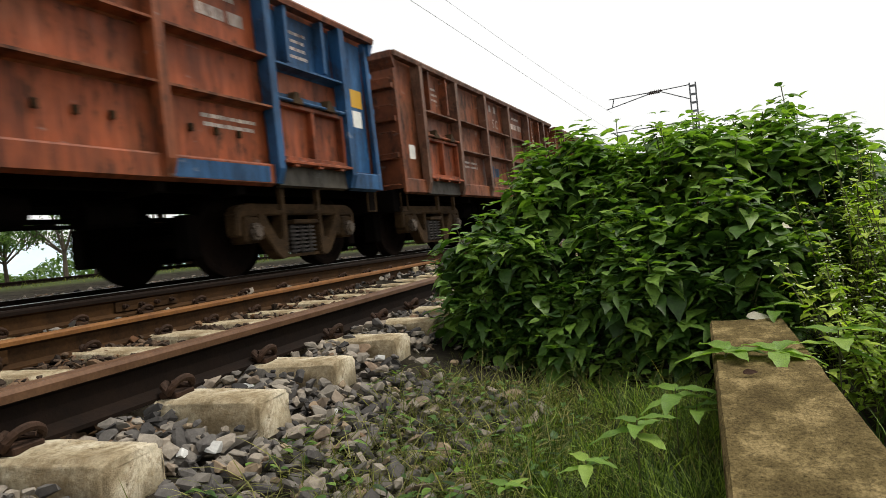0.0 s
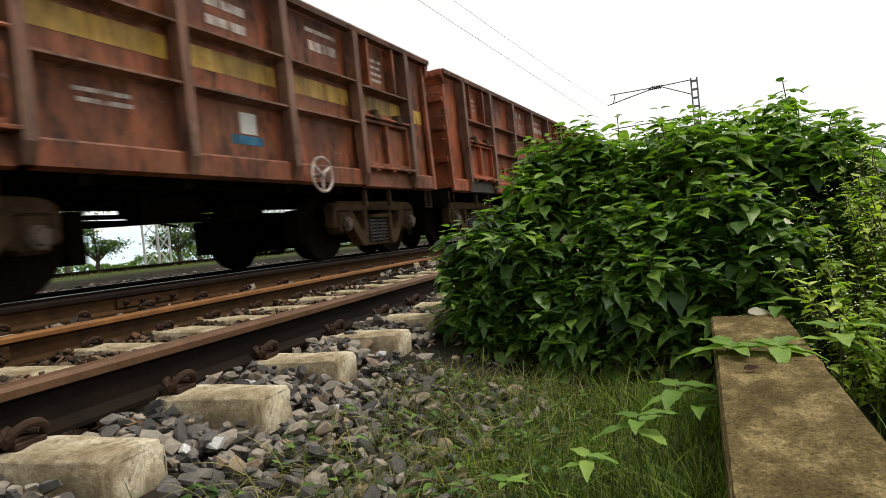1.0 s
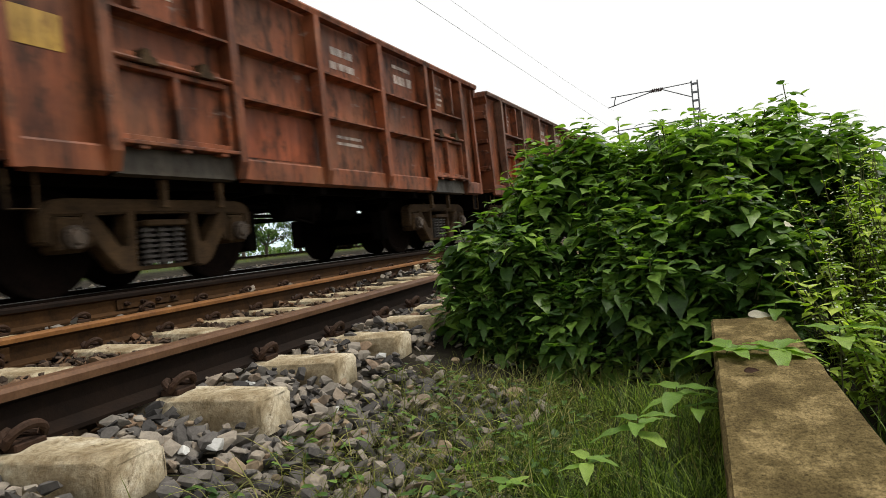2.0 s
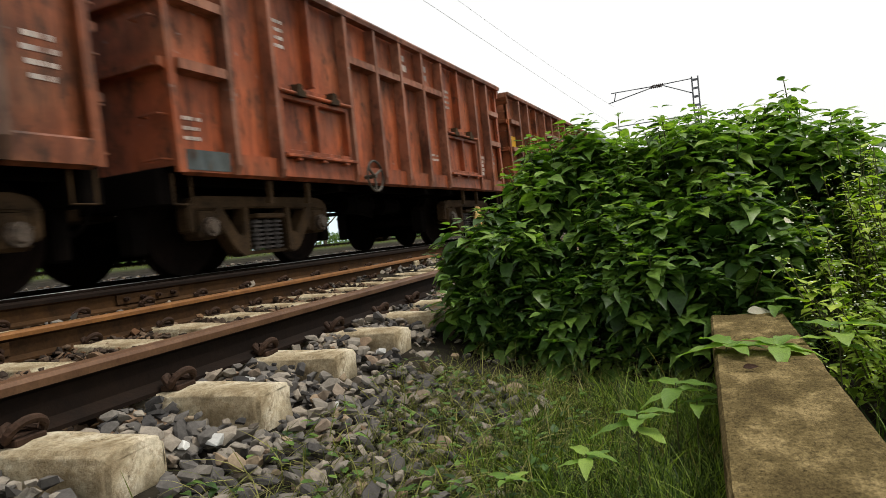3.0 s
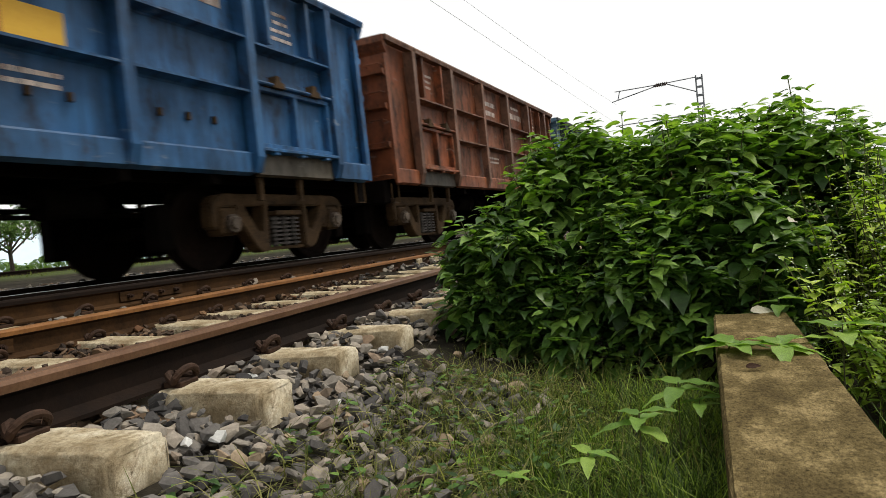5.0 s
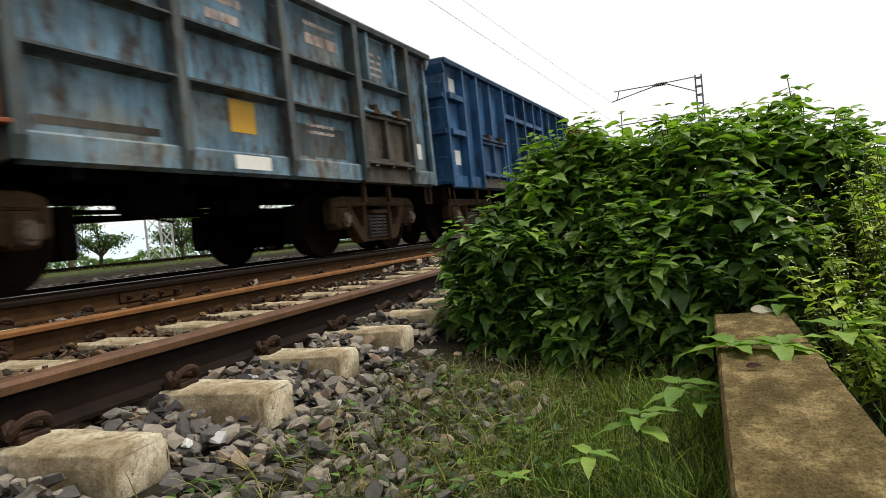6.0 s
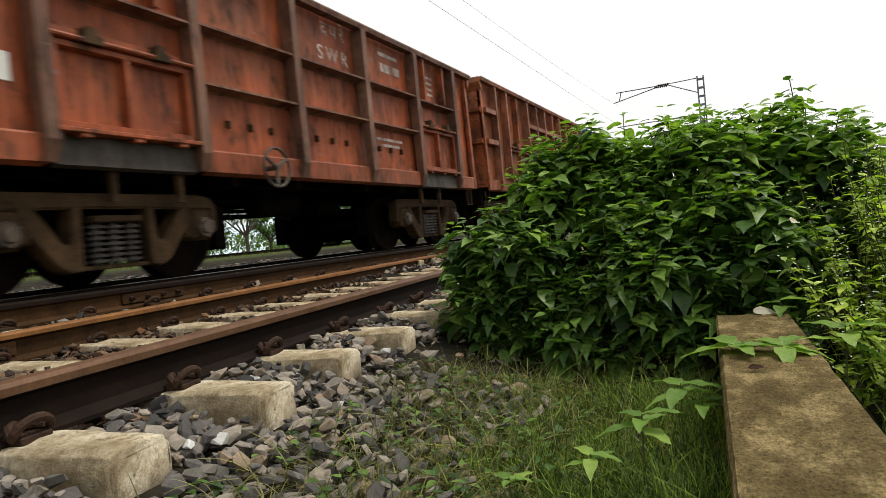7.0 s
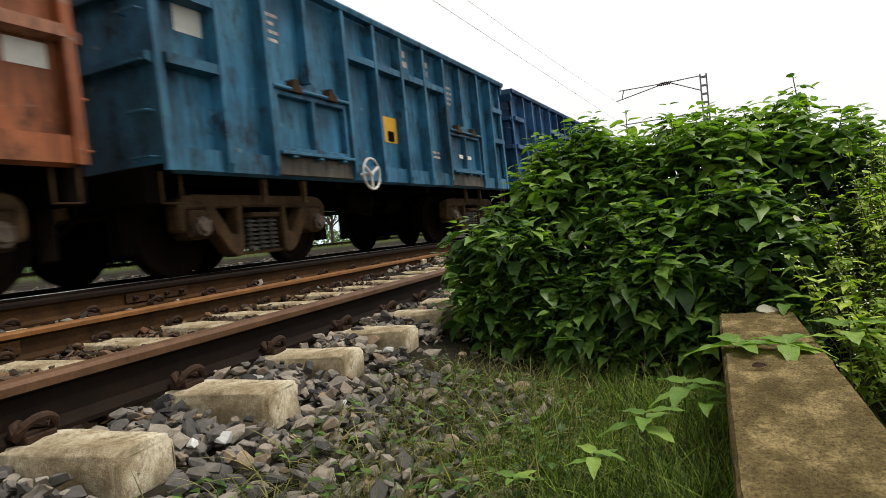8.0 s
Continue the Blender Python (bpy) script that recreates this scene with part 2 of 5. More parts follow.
def ground_material():
    m, t, b = mat("earth_and_grass_ground", 0.95)
    v = coords(t, "Object")
    n1, n2, n3 = noise_of(t, v, 0.25, 5.0), noise_of(t, v, 3.5, 6.0), noise_of(t, v, 40.0, 4.0)
    col = ramp(t, n2, [(0.3, (0.011, 0.009, 0.007)), (0.5, (0.022, 0.019, 0.014)), (0.7, (0.042, 0.037, 0.027))])
    far = ramp(t, n1, [(0.3, (0.035, 0.048, 0.014)), (0.6, (0.055, 0.07, 0.025)), (0.8, (0.09, 0.09, 0.045))])
    sep = t.nodes.new("ShaderNodeSeparateXYZ")
    tc = t.nodes.new("ShaderNodeTexCoord")
    t.links.new(tc.outputs["Object"], sep.inputs[0])
    ab = t.nodes.new("ShaderNodeMapRange")
    ab.inputs[1].default_value, ab.inputs[2].default_value = -17.5, -19.0
    t.links.new(sep.outputs[0], ab.inputs[0])
    col = mixed(t, ab.outputs[0], col, far)
    t.links.new(col, b.inputs["Base Color"])
    bump(t, b, n3, 0.8, 0.02)
    return m


M_GROUND = ground_material()


# ---- small building kit ----
def part(name, bm, material, parent=None, label=""):
    me = bpy.data.meshes.new(name)
    bm.to_mesh(me)
    bm.free()
    me.materials.append(material)
    ob = new(name, me)
    if parent is not None:
        ob.parent = parent
    return tagged(ob, label)


def sheet(name, verts, faces, material, parent=None, smooth=False):
    """One object from arrays of corners and faces."""
    me = bpy.data.meshes.new(name)
    me.from_pydata(verts, [], faces)
    me.materials.append(material)
    if smooth:
        me.shade_smooth()
    ob = new(name, me)
    if parent is not None:
        ob.parent = parent
    return ob


def thing(name, label, category, group="", m=None):
    ob = new(name)
    if m is not None:
        ob.matrix_basis = m
    return tagged(ob, label, category, group)


def bx(bm, x0, x1, y0, y1, z0, z1, bevel=0.0):
    r = bmesh.ops.create_cube(bm, size=1.0)
    for v in r["verts"]:
        v.co = Vector((x0 + (v.co.x + 0.5) * (x1 - x0), y0 + (v.co.y + 0.5) * (y1 - y0), z0 + (v.co.z + 0.5) * (z1 - z0)))
    if bevel:
        es = list({e for v in r["verts"] for e in v.link_edges})
        bmesh.ops.bevel(bm, geom=es, offset=bevel, segments=1, affect="EDGES")
    return bm


def box(*a):
    return bx(bmesh.new(), *a)


def rod(bm, a, b, r0, r1=None, seg=10):
    a, b = Vector(a), Vector(b)
    q = (b - a).to_track_quat("Z", "Y").to_matrix().to_4x4()
    bmesh.ops.create_cone(bm, cap_ends=True, segments=seg, radius1=r0, radius2=r0 if r1 is None else r1, depth=(b - a).length,
                          matrix=Matrix.Translation((a + b) / 2) @ q)
    return bm


def prism(bm, outline, axis, lo, hi):
    """Extrudes an outline (list of pairs) along x or y."""
    def at(u, v, w):
        return (w, u, v) if axis == "x" else (u, w, v)
    a = [bm.verts.new(at(u, v, lo)) for u, v in outline]
    b = [bm.verts.new(at(u, v, hi)) for u, v in outline]
    bm.faces.new(a), bm.faces.new(b[::-1])
    n = len(a)
    for i in range(n):
        bm.faces.new((a[i], b[i], b[(i + 1) % n], a[(i + 1) % n]))
    bmesh.ops.recalc_face_normals(bm, faces=bm.faces)
    return bm


def tube_path(bm, pts, r, seg=6):
    """One continuous tube along a line of points."""
    pts = [Vector(p) for p in pts]
    rings = []
    for i, p in enumerate(pts):
        d = (pts[min(i + 1, len(pts) - 1)] - pts[max(i - 1, 0)]).normalized()
        q = d.to_track_quat("Z", "Y").to_matrix()
        rings.append([bm.verts.new(p + q @ Vector((r * math.cos(k * math.tau / seg), r * math.sin(k * math.tau / seg), 0))) for k in range(seg)])
    for a, b in zip(rings[:-1], rings[1:]):
        off = min(range(seg), key=lambda o: sum((a[k].co - b[(k + o) % seg].co).length for k in range(seg)))
        for k in range(seg):
            bm.faces.new((a[k], a[(k + 1) % seg], b[(k + 1 + off) % seg], b[(k + off) % seg]))
    bm.faces.new(rings[0][::-1]), bm.faces.new(rings[-1])
    bmesh.ops.recalc_face_normals(bm, faces=bm.faces)
    return bm


def lathe(bm, profile, seg=40):
    """Turns a profile of (x, radius) about the x axis."""
    rings = []
    for x, r in profile:
        rings.append([bm.verts.new((x, r * math.cos(k * math.tau / seg), r * math.sin(k * math.tau / seg))) for k in range(seg)])
    for a, b in zip(rings[:-1], rings[1:]):
        for k in range(seg):
            bm.faces.new((a[k], a[(k + 1) % seg], b[(k + 1) % seg], b[k]))
    bm.faces.new(rings[0][::-1]), bm.faces.new(rings[-1])
    bmesh.ops.recalc_face_normals(bm, faces=bm.faces)
    return bm


# ---- ground and tracks ----
TURN = radians(5.158)
ALONG = Vector((-math.sin(TURN), math.cos(TURN), 0))
ACROSS = Vector((-math.cos(TURN), -math.sin(TURN), 0))
NEAR_TOP, NEAR_Q, GAUGE = -0.119, 1.872, 1.744
SLEEPER_TOP = NEAR_TOP - 0.164


def near_point(q, s, z):
    p = ACROSS * q + ALONG * s
    return Vector((p.x, p.y, z))


def smooth_step(a, b, v):
    v = min(1, max(0, (v - a) / (b - a)))
    return v * v * (3 - 2 * v)


def ground_z(x, y):
    q = -x * math.cos(TURN) - y * math.sin(TURN)
    z = -0.60 + 0.235 * smooth_step(0.30, 1.85, q)
    z += 0.12 * smooth_step(3.6, 4.6, -x)
    z += 0.56 * smooth_step(10.0, 21.0, -x) - 0.25 * smooth_step(9.6, 11.0, -x) + 0.16 * smooth_step(7.9, 8.5, -x) - 0.16 * smooth_step(9.4, 10.6, -x)
    z += 0.03 * noise.noise((x * 0.9, y * 0.9, 0.3)) + 0.012 * noise.noise((x * 4, y * 4, 1.3))
    return z


def axis_steps(lo, hi, fine_lo, fine_hi, step):
    out, v, d = [], fine_lo, step
    while v < fine_hi:
        out.append(v)
        v += step
    d, w = step, fine_hi
    while w < hi:
        out.append(w)
        d *= 1.35
        w += d
    out.append(hi)
    d, w = step, fine_lo
    while w > lo:
        d *= 1.35
        w -= d
        out.append(max(w, lo))
    return sorted(set(round(a, 4) for a in out))


def build_ground():
    xs, ys = axis_steps(-2500, 2500, -18, 4, 0.25), axis_steps(-2500, 2500, -3, 14, 0.25)
    verts = [(x, y, ground_z(x, y)) for y in ys for x in xs]
    n = len(xs)
    faces = [(j * n + i, j * n + i + 1, (j + 1) * n + i + 1, (j + 1) * n + i) for j in range(len(ys) - 1) for i in range(n - 1)]
    ob = sheet("ground", verts, faces, M_GROUND, None, True)
    tagged(ob, "earth and grass ground falling away from the ballast", "ground", "", "structure")


build_ground()


def rail_profile(h=0.172):
    half = [(0.0, 0.0), (0.030, 0.0), (0.036, -0.008), (0.036, -0.036), (0.012, -0.050), (0.009, -0.09), (0.012, -h + 0.035),
            (0.075, -h + 0.014), (0.075, -h)]
    return [(x, z) for x, z in half[1:]] + [(-x, z) for x, z in reversed(half[1:])]


def build_rail(name, label, side_mat, top_mat, length, m):
    """A flat-bottomed rail along local y with its head, web and foot."""
    ob = thing(name, label, "rail", "rails", m)
    prof = rail_profile()
    ys = [length * i / 24 for i in range(25)]
    verts, faces, n = [], [], len(prof)
    for y in ys:
        verts += [(x, y, z) for x, z in prof]
    for j in range(24):
        for i in range(n):
            faces.append((j * n + i, j * n + (i + 1) % n, (j + 1) * n + (i + 1) % n, (j + 1) * n + i))
    faces += [tuple(range(n))[::-1], tuple(24 * n + i for i in range(n))]
    sheet("rail_section", verts, faces, side_mat, ob)
    top = bmesh.new()
    if top_mat is M_TREAD:
        prism(top, [(-0.028, 0.0005), (-0.026, 0.004), (0.026, 0.004), (0.028, 0.0005)], "y", 0, length)
    else:
        prism(top, [(-0.038, -0.034), (-0.038, -0.010), (-0.030, 0.004), (0.030, 0.004), (0.038, -0.010), (0.038, -0.034)], "y", 0, length)
    part("running_surface", top, top_mat, ob)
    return ob


SPACING, FIRST = 0.6033, 1.3436
turn_near = Matrix.Rotation(TURN, 4, "Z")
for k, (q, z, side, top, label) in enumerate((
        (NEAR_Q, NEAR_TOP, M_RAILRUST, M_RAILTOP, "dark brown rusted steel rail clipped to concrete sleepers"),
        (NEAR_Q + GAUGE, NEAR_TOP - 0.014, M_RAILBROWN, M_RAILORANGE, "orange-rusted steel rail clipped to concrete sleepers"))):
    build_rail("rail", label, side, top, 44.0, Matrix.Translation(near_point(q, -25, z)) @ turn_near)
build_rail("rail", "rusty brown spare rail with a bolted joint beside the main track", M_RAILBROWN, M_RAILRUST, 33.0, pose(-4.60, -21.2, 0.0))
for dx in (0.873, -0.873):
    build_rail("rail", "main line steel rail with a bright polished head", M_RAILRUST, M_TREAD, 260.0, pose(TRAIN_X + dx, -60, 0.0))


build_rail("rail", "dark rusty siding rail on the far verge", M_RAILRUST, M_RAILRUST, 120.0, pose(-21.5, -20, 0.215))


def sleeper_mesh(length, top_half=0.098, base_half=0.122, h=0.21, seed=0):
    bm = bmesh.new()
    rng = random.Random(seed)
    stations = [0, 0.02, 0.25, 0.5, 0.8, length / 2]
    stations = stations + [length - s for s in reversed(stations[:-1])]
    rings = []
    for u in stations:
        inset = 0.018 if u in (0, length) else 0.0
        drop = 0.025 * smooth_step(0.6, length / 2, min(u, length - u))
        j = [rng.uniform(-0.004, 0.004) for _ in range(8)]
        ring = [(-base_half + inset, -h), (-top_half - 0.008 + j[0], -0.022 - drop), (-top_half + 0.012, j[1] - drop - inset * 0.6),
                (top_half - 0.012, j[2] - drop - inset * 0.6), (top_half + 0.008 + j[3], -0.022 - drop), (base_half - inset, -h)]
        rings.append([bm.verts.new((u, y, z)) for y, z in ring])
    for a, b in zip(rings[:-1], rings[1:]):
        for i in range(6):
            bm.faces.new((a[i], b[i], b[(i + 1) % 6], a[(i + 1) % 6]))
    bm.faces.new(rings[0]), bm.faces.new(rings[-1][::-1])
    bmesh.ops.recalc_face_normals(bm, faces=bm.faces)
    sharp = [e for e in bm.edges if len(e.link_faces) == 2 and e.calc_face_angle() > 0.5]
    bmesh.ops.bevel(bm, geom=sharp, offset=0.010, segments=2, affect="EDGES")
    bmesh.ops.subdivide_edges(bm, edges=[e for e in bm.edges if e.calc_length() > 0.05], cuts=3, use_grid_fill=True)
    for v in bm.verts:
        p = v.co + Vector((seed * 3.1, 0, 0))
        v.co += v.normal * (0.007 * noise.noise(p * 9) + 0.005 * noise.noise(p * 31) - 0.010 * max(0, noise.noise(p * 15) - 0.35))
    for f in bm.faces:
        f.smooth = True
    return bm


def clip_bm(sign):
    """A bent spring clip that grips the rail's foot; local x points away from the rail on the sign's side."""
    bm = bmesh.new()
    arch = [(0.112 + 0.022 * math.sin(a), -0.060 * math.cos(a), 0.020 + 0.044 * math.sin(a)) for a in (k * math.pi / 10 for k in range(11))]
    bend = [(0.058, -0.012, 0.036), (0.070, -0.036, 0.034), (0.092, -0.052, 0.026)] + arch + [(0.092, 0.052, 0.028), (0.068, 0.036, 0.040), (0.056, 0.008, 0.044)]
    tube_path(bm, [(sign * x, y, z) for x, y, z in bend], 0.014, 8)
    bx(bm, sign * 0.055 if sign > 0 else -0.135, 0.135 if sign > 0 else -0.055, -0.05, 0.05, -0.006, 0.018, 0.004)
    return bm


MESH_CLIP = {}
for sg in (1, -1):
    b_ = clip_bm(sg)
    me_ = bpy.data.meshes.new("rail_clip")
    b_.to_mesh(me_)
    b_.free()
    me_.materials.append(M_CLIP)
    MESH_CLIP[sg] = me_

SLEEPERS = []
for v in range(4):
    b_ = sleeper_mesh(2.75, seed=v)
    me_ = bpy.data.meshes.new("sleeper_block")
    b_.to_mesh(me_)
    b_.free()
    me_.materials.append(M_SLEEPER)
    SLEEPERS.append(me_)
turn_sleeper = Matrix.Rotation(TURN + math.pi, 4, "Z")
for k in range(-40, 18):
    s = FIRST + k * SPACING
    jig = random.Random(k)
    ob = thing("sleeper", "pale weathered concrete sleeper bedded in grey ballast", "sleeper", "sleepers of the near track",
               Matrix.Translation(near_point(NEAR_Q - 0.505 + jig.uniform(-0.02, 0.02), s, SLEEPER_TOP)) @ turn_sleeper @ Matrix.Rotation(jig.uniform(-0.02, 0.02), 4, "Z"))
    blk = new("concrete_block", SLEEPERS[k % 4])
    blk.parent = ob
    for q in (0.505, 0.505 + GAUGE):
        for sg in (1, -1):
            c = new("rail_clip", MESH_CLIP[sg])
            c.parent = ob
            c.matrix_basis = pose(q, 0, 0.002 if q < 1 else -0.012)
for k in range(-30, 60):
    y = k * 0.62
    ob = thing("sleeper", "dark oily concrete sleeper under the main line", "sleeper", "sleepers of the main line", pose(TRAIN_X - 1.375, y, -0.174))
    blk = new("concrete_block", SLEEPERS[k % 4])
    blk.parent = ob
for k in range(-34, 19):
    y = 0.3 + k * 0.6
    ob = thing("bearer_block", "short concrete bearer under the rusty spare rail", "sleeper", "bearers of the spare rail")
    ob.matrix_basis = pose(-4.60, y, -0.172)
    part("concrete_block", box(-0.2, 0.24, -0.085, 0.085, -0.24, -0.001, 0.012), M_SLEEPER, ob)
    for sg in (1, -1):
        c = new("rail_clip", MESH_CLIP[sg])
        c.parent = ob
        c.matrix_basis = pose(0, 0, 0.002)


def fishplate(m):
    ob = thing("fishplate", "rusty bolted joint plate across two rail ends", "fishplate", "rail joints", m)
    b = bmesh.new()
    prism(b, [(0.012, -0.132), (0.034, -0.128), (0.028, -0.09), (0.034, -0.052), (0.012, -0.05)], "y", -0.32, 0.32)
    part("plate", b, M_RAILBROWN, ob)
    for i in range(4):
        y = -0.24 + 0.16 * i
        b = bmesh.new()
        rod(b, (0.026, y, -0.09), (0.062, y, -0.09), 0.02, seg=6)
        rod(b, (0.062, y, -0.09), (0.085, y, -0.09), 0.011, seg=8)
        part("bolt", b, M_CLIP, ob)
    return ob


fishplate(Matrix.Translation(near_point(NEAR_Q + GAUGE, 2.35, NEAR_TOP - 0.014)) @ turn_near)
fishplate(pose(-4.60, 4.0, 0.0))

# ---- the wagons ----
PAINTED = {"side_panel", "side_sill", "top_coping", "stanchion", "stiffener", "rib", "end_panel", "end_rib", "end_beam", "corner_post", "door", "door_frame", "hinge_bar", "hinge_plate", "ladder_rung", "door_sill"}


def prism_part(name, outline, axis, lo, hi, material, parent):
    return part(name, prism(bmesh.new(), outline, axis, lo, hi), material, parent)


def mirrored(outline, sx):
    return [(x * sx, z) for x, z in outline]


def side_box(name, sx, x0, x1, y0, y1, z0, z1, material, parent, bevel=0.0):
    return part(name, box(min(sx * x0, sx * x1), max(sx * x0, sx * x1), y0, y1, z0, z1, bevel), material, parent)


def rib_outline(z):
    return [(1.508, z + 0.03), (1.60, z + 0.012), (1.60, z - 0.012), (1.53, z - 0.03), (1.508, z - 0.05)]


def add_door(w, sx, y0, y1, z0, z1, material):
    b = box(min(sx * 1.512, sx * 1.54), max(sx * 1.512, sx * 1.54), y0, y1, z0, z1, 0.006)
    d = part("door", b, material, w)
    b = bmesh.new()
    for ya, yb, za, zb in ((y0, y1, z0, z0 + 0.05), (y0, y1, z1 - 0.05, z1), (y0, y0 + 0.06, z0, z1), (y1 - 0.06, y1, z0, z1),
                           ((y0 + y1) / 2 - 0.03, (y0 + y1) / 2 + 0.03, z0, z1)):
        bx(b, min(sx * 1.535, sx * 1.575), max(sx * 1.535, sx * 1.575), ya, yb, za, zb, 0.005)
    part("door_frame", b, material, d)
    h = bmesh.new()
    rod(h, (sx * 1.585, y0 - 0.03, z1 + 0.03), (sx * 1.585, y1 + 0.03, z1 + 0.03), 0.022, seg=8)
    part("hinge_bar", h, M_CAST, d)
    part("hinge_plate", box(min(sx * 1.512, sx * 1.555), max(sx * 1.512, sx * 1.555), y0 + 0.04, y1 - 0.04, z1 + 0.055, z1 + 0.125, 0.006), material, d)
    for f in (0.25, 0.75):
        y = y0 + f * (y1 - y0)
        h = bmesh.new()
        prism(h, [(y - 0.10, z1 + 0.0), (y + 0.10, z1 + 0.0), (y + 0.09, z1 + 0.06), (y + 0.03, z1 + 0.075), (y + 0.02, z1 + 0.13), (y - 0.05, z1 + 0.135), (y - 0.07, z1 + 0.07)], "x", min(sx * 1.52, sx * 1.62), max(sx * 1.52, sx * 1.62))
        part("hinge_bracket", h, M_CAST, d)
    h = box(min(sx * 1.53, sx * 1.63), max(sx * 1.53, sx * 1.63), y0 - 0.03, y1 + 0.03, z0 - 0.05, z0 - 0.012, 0.006)
    for f in (0.15, 0.5, 0.85):
        y = y0 + f * (y1 - y0)
        bx(h, min(sx * 1.55, sx * 1.62), max(sx * 1.55, sx * 1.62), y - 0.05, y + 0.05, z0 - 0.085, z0 - 0.05, 0.006)
    part("door_sill", h, M_SOLE, d)
    return d


def wheelset(w, y):
    b = bmesh.new()
    rod(b, (-1.16, 0, 0), (1.16, 0, 0), 0.085, seg=14)
    ob = part("wheelset", b, M_WHEEL, w)
    ob.matrix_basis = pose(0, y, 0.5)
    for sx in (1, -1):
        b = lathe(bmesh.new(), [(sx * x, r) for x, r in ((0.74, 0.10), (0.745, 0.40), (0.742, 0.50), (0.757, 0.528), (0.772, 0.524), (0.786, 0.503), (0.88, 0.497),
                                                         (0.885, 0.47), (0.87, 0.43), (0.84, 0.40), (0.825, 0.30), (0.83, 0.2), (0.86, 0.15), (0.93, 0.14), (0.93, 0.10))])
        part("wheel", b, M_WHEEL, ob, "dark forged steel wheel")
    return ob


def cast_plate(b, outline, lo, hi, soft=0.012):
    """One cast member with softened edges, joined into b."""
    one = prism(bmesh.new(), outline, "x", lo, hi)
    bmesh.ops.bevel(one, geom=list(one.edges), offset=soft, segments=2, affect="EDGES")
    me = bpy.data.meshes.new("cast")
    one.to_mesh(me)
    one.free()
    b.from_mesh(me)
    bpy.data.meshes.remove(me)


def bogie(w, yc):
    for sx in (1, -1):
        lo, hi = sorted((sx * 1.07, sx * 1.23))
        b = bmesh.new()
        cast_plate(b, [(yc + y, z) for y, z in ((-1.25, 0.46), (-1.26, 0.72), (-1.19, 0.80), (-1.04, 0.835), (1.04, 0.835), (1.19, 0.80), (1.26, 0.72), (1.25, 0.46),
                                                (1.15, 0.43), (1.14, 0.68), (0.30, 0.70), (-0.30, 0.70), (-1.14, 0.68), (-1.15, 0.43))], lo, hi, 0.018)
        for s in (1, -1):
            diagonal = [(0.90, 0.60), (0.87, 0.72), (0.76, 0.72), (0.52, 0.40), (0.45, 0.40), (0.42, 0.72), (0.33, 0.72), (0.35, 0.17), (0.47, 0.15), (0.57, 0.20)]
            cast_plate(b, [(yc + s * y, z) for y, z in diagonal], lo - 0.012, hi + 0.012, 0.014)
            cast_plate(b, [(yc + s * y, z) for y, z in ((0.87, 0.69), (0.86, 0.42), (0.80, 0.40), (0.77, 0.60))], lo, hi, 0.01)
        cast_plate(b, [(yc - 0.36, 0.165), (yc + 0.36, 0.165), (yc + 0.36, 0.205), (yc - 0.36, 0.205)], lo + 0.03, hi - 0.03, 0.008)
        fr = part("bogie_frame", b, M_CAST, w, "rust-brown cast steel bogie side frame")
        for k in range(3):
            y = yc - 0.175 + 0.175 * k
            b = bmesh.new()
            for j in range(7):
                z = 0.225 + j * 0.05
                rod(b, (sx * 1.17, y, z), (sx * 1.17, y, z + 0.026), 0.086, seg=12)
            rod(b, (sx * 1.17, y, 0.205), (sx * 1.17, y, 0.58), 0.045, seg=8)
            part("coil_spring", b, M_SPRING, fr)
        part("bolster_end", box(*sorted((sx * 0.95, sx * 1.29)), yc - 0.25, yc + 0.25, 0.575, 0.635, 0.012), M_CAST, fr)
        for s in (1, -1):
            y = yc + s * 1.0
            part("axle_box", box(*sorted((sx * 1.0, sx * 1.26)), y - 0.13, y + 0.13, 0.37, 0.675, 0.03), M_CAST, fr)
            b = bmesh.new()
            rod(b, (sx * 1.26, y, 0.5), (sx * 1.315, y, 0.5), 0.10, seg=18)
            rod(b, (sx * 1.315, y, 0.5), (sx * 1.345, y, 0.5), 0.075, 0.06, seg=14)
            for i in range(3):
                a = i * 2.094 + 0.5
                rod(b, (sx * 1.315, y + 0.09 * math.cos(a), 0.5 + 0.09 * math.sin(a)), (sx * 1.332, y + 0.09 * math.cos(a), 0.5 + 0.09 * math.sin(a)), 0.016, seg=6)
            part("axle_cap", b, M_GREASE, fr, "greasy steel axle cap")
    # Bolster, blocks and beams are oversized so near-black fills the shaded bogie gaps.
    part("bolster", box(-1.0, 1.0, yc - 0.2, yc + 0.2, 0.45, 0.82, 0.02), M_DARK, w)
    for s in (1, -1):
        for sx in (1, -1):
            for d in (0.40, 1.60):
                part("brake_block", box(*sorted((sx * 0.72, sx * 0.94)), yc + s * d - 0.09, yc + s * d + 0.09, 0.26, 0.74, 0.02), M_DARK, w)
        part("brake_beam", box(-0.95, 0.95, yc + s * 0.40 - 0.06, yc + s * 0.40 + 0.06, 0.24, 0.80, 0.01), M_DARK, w)


